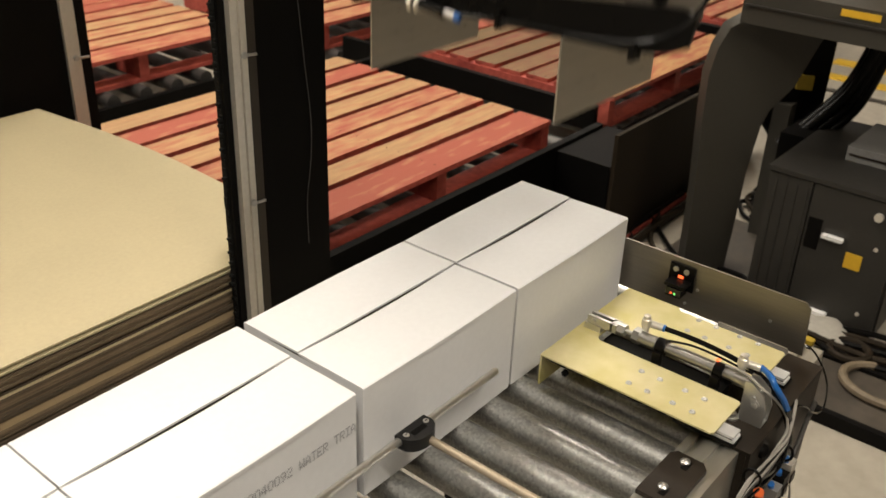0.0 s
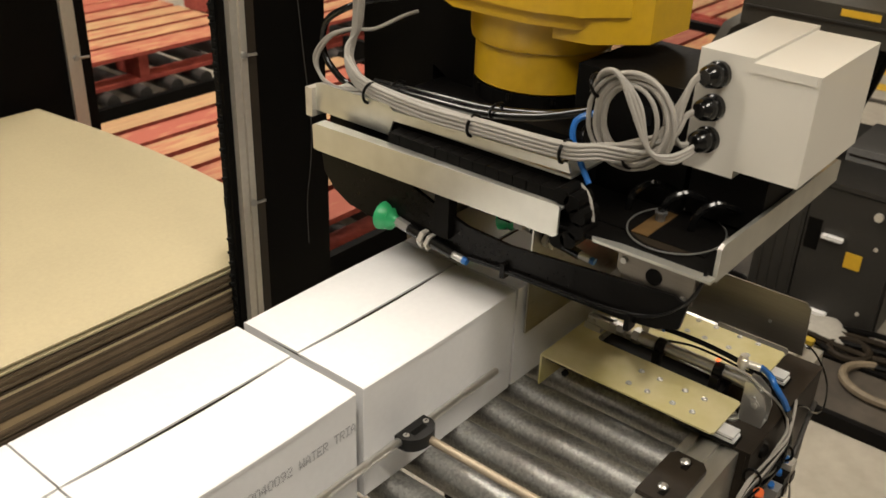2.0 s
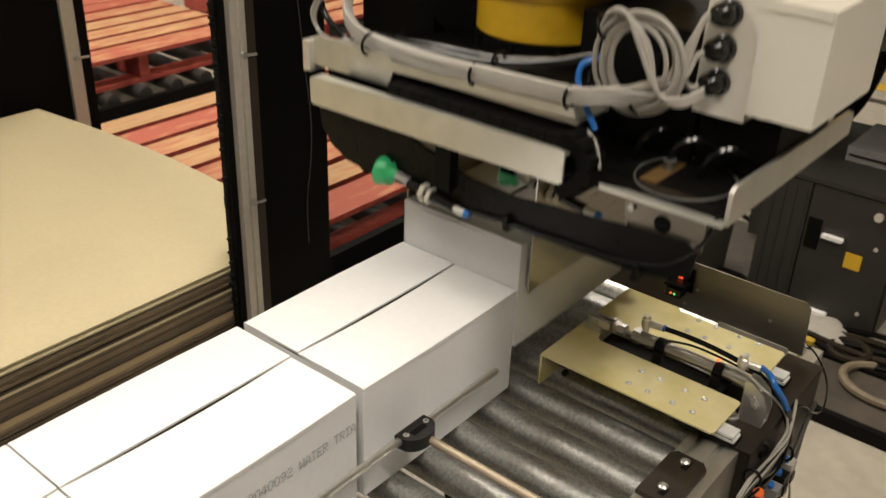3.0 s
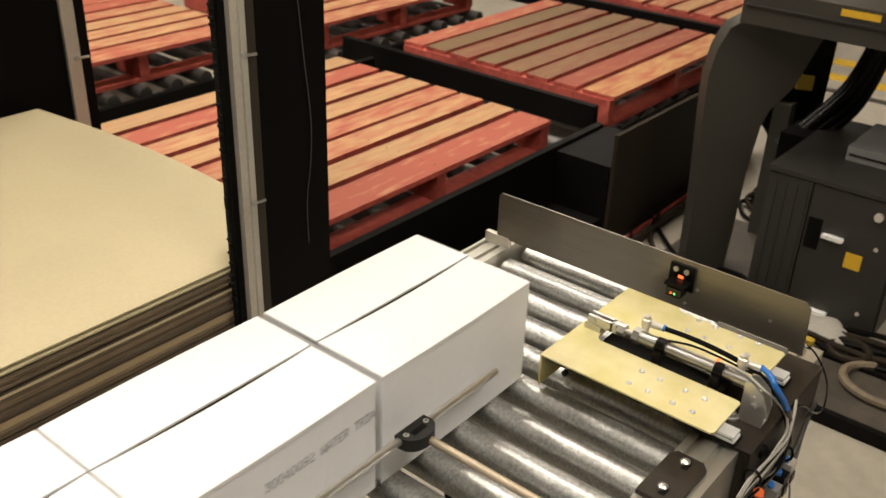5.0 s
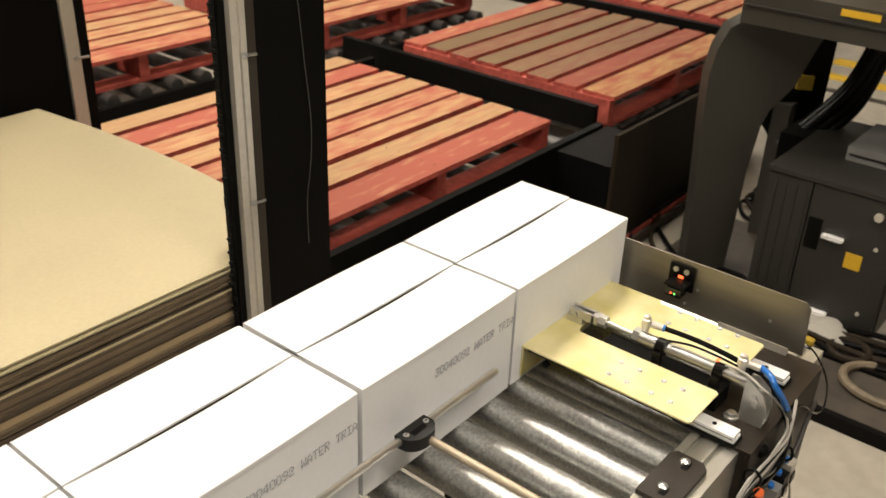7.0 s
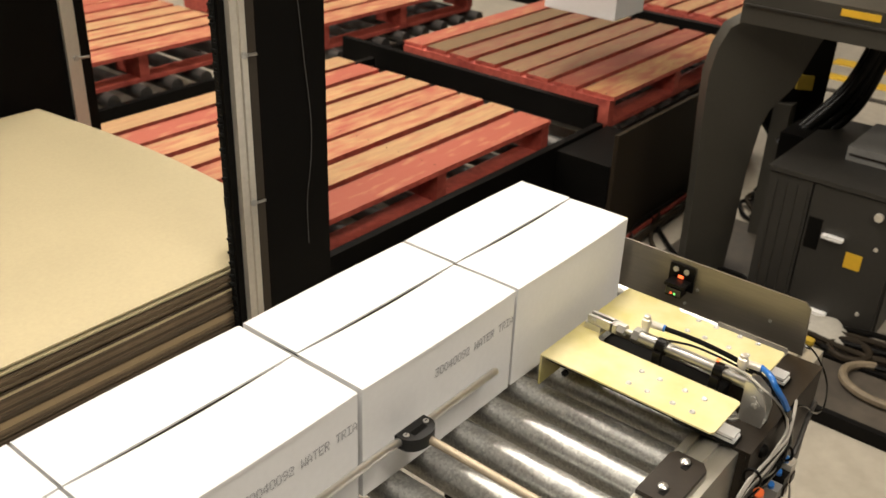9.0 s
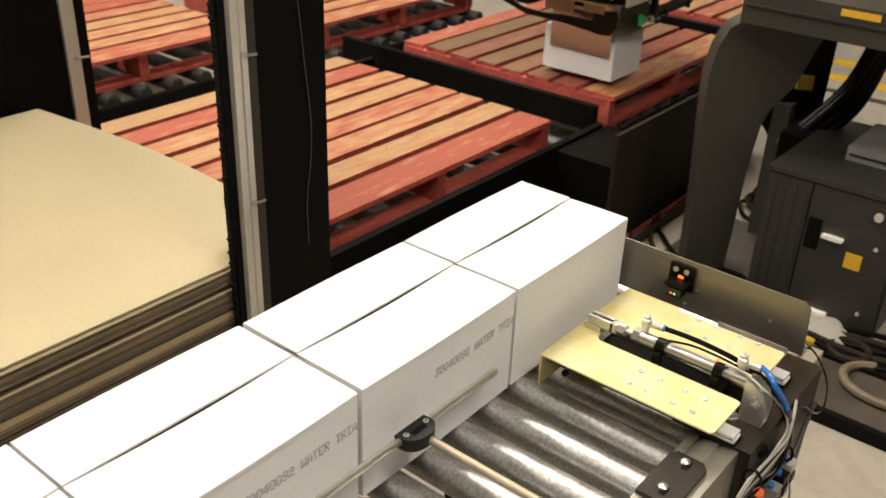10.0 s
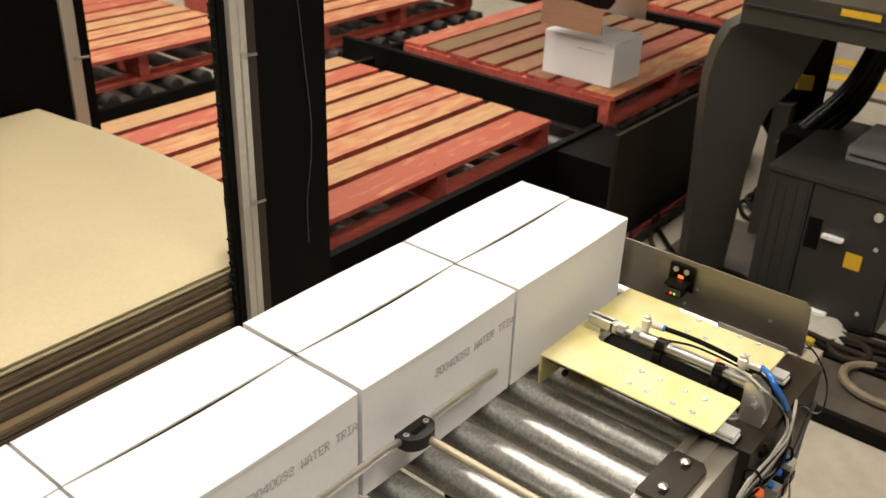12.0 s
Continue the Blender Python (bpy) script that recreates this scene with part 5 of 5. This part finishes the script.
    for i in range(4):
        pts = [(-0.012 - 0.004 * i, 0.03 - 0.03 * i, 0.60), (-0.022, 0.01 - 0.034 * i, 0.45), (-0.018, -0.005 - 0.03 * i, 0.30), (-0.024, -0.01 - 0.026 * i, 0.14), (-0.02, 0.03 - 0.01 * i, 0.03), (0.02 + 0.02 * i, 0.09, 0.018), (0.10 + 0.03 * i, 0.13 + 0.01 * i, 0.014)]
        part("cable", tube(bmesh.new(), pts, 0.010, 8), BLACK_PLASTIC, q, smooth=True)
    for i in range(3):
        pts = [(-0.10 + 0.05 * i, 0.02, 0.014), (-0.06 + 0.06 * i, 0.10, 0.016 + 0.02 * i), (0.02 + 0.07 * i, 0.15, 0.03), (0.10 + 0.06 * i, 0.12, 0.016 + 0.02 * i), (0.12 + 0.05 * i, 0.04, 0.012)]
        part("loop", tube(bmesh.new(), pts, 0.009, 8), DARK_SHEET if i == 1 else BLACK_PLASTIC, q, smooth=True)
    w = thing("sensor_cable", pose(0, 0, 0), "thin black cable looping off the conveyor end", "cable")
    part("cable", tube(bmesh.new(), [(0.800, -0.335, 0.795), (0.806, -0.362, 0.798), (0.812, -0.385, 0.772), (0.818, -0.402, 0.735), (0.826, -0.406, 0.685), (0.800, -0.405, 0.683), (0.762, -0.404, 0.705), (0.715, -0.400, 0.742), (0.690, -0.394, 0.755)], 0.0018, 6), BLACK_GLOSS, w, smooth=True)


# ---------------------------------------------------------------- build
hall()
conveyor()
guide_rod()
push = pusher()
cylinder_unit()
photo_sensor()
sheet_stack()
guard_posts()
pallet_line()
pedestal()
cabinet()
floor_things()
plain = carton(False)
printed = carton(True)
for k in range(5):
    part("print_bar", boxed(-0.140 + 0.030 * k, -0.116 + 0.030 * k, BOX_W / 2 + 0.0042, BOX_W / 2 + 0.0048, 0.141, 0.1445), INK, plain, "row of unreadable grey print")
row = [plain, copy_thing(plain, pose(0, 0, 0)), printed, copy_thing(printed, pose(0, 0, 0)), copy_thing(printed, pose(0, 0, 0)), copy_thing(printed, pose(0, 0, 0))]
grip = gripper()
turret, lower_arm, forearm, wrist = robot_arm()
paddle_near, paddle_far = paddle(-1), paddle(1)
for pd in (paddle_near, paddle_far):
    pd.parent = grip


def motions():
    cy = BOX_W / 2
    # ends of the cartons before and after the row moves up
    before = [0.772, 0.414, 0.048, -0.307, -0.667, -1.028]
    after = [0.0, 0.771, 0.412, 0.051, -0.306, -0.667]
    steps = [(0, 0.0), (4.75, 0.0), (4.88, 0.012), (5.0, 0.105), (5.5, 0.612), (5.9, 1.012), (6.0, 1.030), (6.15, 1.004), (6.3, 1.0), (12, 1.0)]
    for b, a0, a1 in list(zip(row, before, after))[1:]:
        walk(b, [(t, pose(a0 + (a1 - a0) * k - BOX_L / 2, cy, ROLL_TOP)) for t, k in steps])
    # gripper: time, shift from its resting place over the first carton, turn
    rest = Vector((0.597, 0.122, 0.94))
    drop = Vector((2.809 + BOX_W / 2, 1.172 + BOX_L / 2, PALLET_TOP + BOX_H + 0.002))
    path = [(0, (0.045, 0.070, 0.352), 0), (0.1, (0.025, 0.060, 0.290), 0), (0.3, (0.008, 0.045, 0.187), 0), (0.5, (0.001, 0.036, 0.133), 0), (0.7, (-0.002, 0.02, 0.092), 0), (1.0, (-0.004, 0.008, 0.046), 0), (1.3, (-0.001, 0.001, 0.009), 0), (1.5, (0, 0, 0.001), 0),
            (1.7, (0, 0, 0), 0), (2.65, (0, 0, 0), 0), (2.8, (-0.001, 0, 0.014), 0), (3.0, (-0.004, -0.002, 0.081), 0), (3.2, (-0.007, -0.004, 0.183), 0)]
    rows = [(t, pose(*(rest + Vector(d)), 0, 0, a)) for t, d, a in path]
    air = [(3.6, (0.62, 0.14, 1.45), 8), (4.4, (0.95, 0.45, 1.95), 30), (5.4, (1.6, 0.9, 2.15), 60), (6.6, (2.5, 1.3, 2.05), 84), (7.4, (2.87, 1.36, 1.55), 90)]
    rows += [(t, pose(*p, 0, 0, a)) for t, p, a in air]
    down = [(8.2, 0.40), (8.8, 0.285), (9.1, 0.276), (9.4, 0.224), (9.6, 0.149), (9.8, 0.081), (10.0, 0.026), (10.2, 0.006), (10.35, 0.0), (11.3, 0.0)]
    rows += [(t, pose(drop.x + 0.02 * min(1, z / 0.2), drop.y + 0.03 * min(1, z / 0.28), drop.z + z, 0, 0, 90)) for t, z in down]
    up = [(11.45, 0.03), (11.6, 0.085), (11.8, 0.125), (12, 0.132)]
    rows += [(t, pose(drop.x, drop.y + 0.02 * z / 0.132, drop.z + z, 0, 0, 90)) for t, z in up]
    walk(grip, rows)
    # the robot's joints follow the wrist
    joints = [[], [], [], []]
    for t, m in rows:
        w = m @ Vector((0.015, -0.005, 0.85)) - ROBOT_BASE
        yaw = math.atan2(w.y, w.x)
        r, h = math.hypot(w.x, w.y) - SHOULDER_R, w.z - SHOULDER_Z
        reach, rise = math.hypot(r, h), math.atan2(h, r)
        up_angle = rise + math.acos((LOWER_L ** 2 + reach ** 2 - FORE_L ** 2) / (2 * LOWER_L * reach))
        er, ez = SHOULDER_R + LOWER_L * math.cos(up_angle), SHOULDER_Z + LOWER_L * math.sin(up_angle)
        dip = math.atan2(w.z - ez, r + SHOULDER_R - er)
        cy_, sy_, deg = math.cos(yaw), math.sin(yaw), math.degrees
        joints[0].append((t, pose(0, 0, 0, 0, 0, deg(yaw))))
        joints[1].append((t, pose(SHOULDER_R * cy_, SHOULDER_R * sy_, SHOULDER_Z, 0, -deg(up_angle), deg(yaw))))
        joints[2].append((t, pose(er * cy_, er * sy_, ez, 0, -deg(dip), deg(yaw))))
        joints[3].append((t, pose(w.x, w.y, w.z, 0, 0, deg(yaw))))
    for ob, keyed in zip((turret, lower_arm, forearm, wrist), joints):
        walk(ob, keyed)
    # the first carton rides with the gripper, then stays on the pallet
    held = [r for r in rows if 2.6 <= r[0] <= 10.4]
    lift = Matrix.Translation((-0.001, 0.0, -BOX_H))
    start = pose(0.772 - BOX_L / 2, cy, ROLL_TOP)
    ride = [(0, start), (2.6, start)] + [(t, m @ lift) for t, m in held]
    last = ride[-1][1]
    walk(row[0], ride + [(12, last)])
    # clamp paddles
    wide, tight = 0.066, 0.006
    shut = [(0, wide), (1.5, wide), (1.85, tight), (11.2, tight), (11.4, 0.03), (11.6, 0.06), (12, 0.064)]
    walk(paddle_near, [(t, pose(0, -BOX_W / 2 - o, 0)) for t, o in shut])
    walk(paddle_far, [(t, pose(0, BOX_W / 2 + o, 0)) for t, o in shut])
    # pusher plate
    walk(push, [(t, pose(0, d, 0)) for t, d in ((0, 0), (5.75, 0), (5.9, 0.010), (6.0, 0.026), (6.15, 0.037), (6.3, 0.037), (7.3, 0.037), (7.9, 0.03), (8.4, 0.004), (8.7, 0), (12, 0))])


motions()
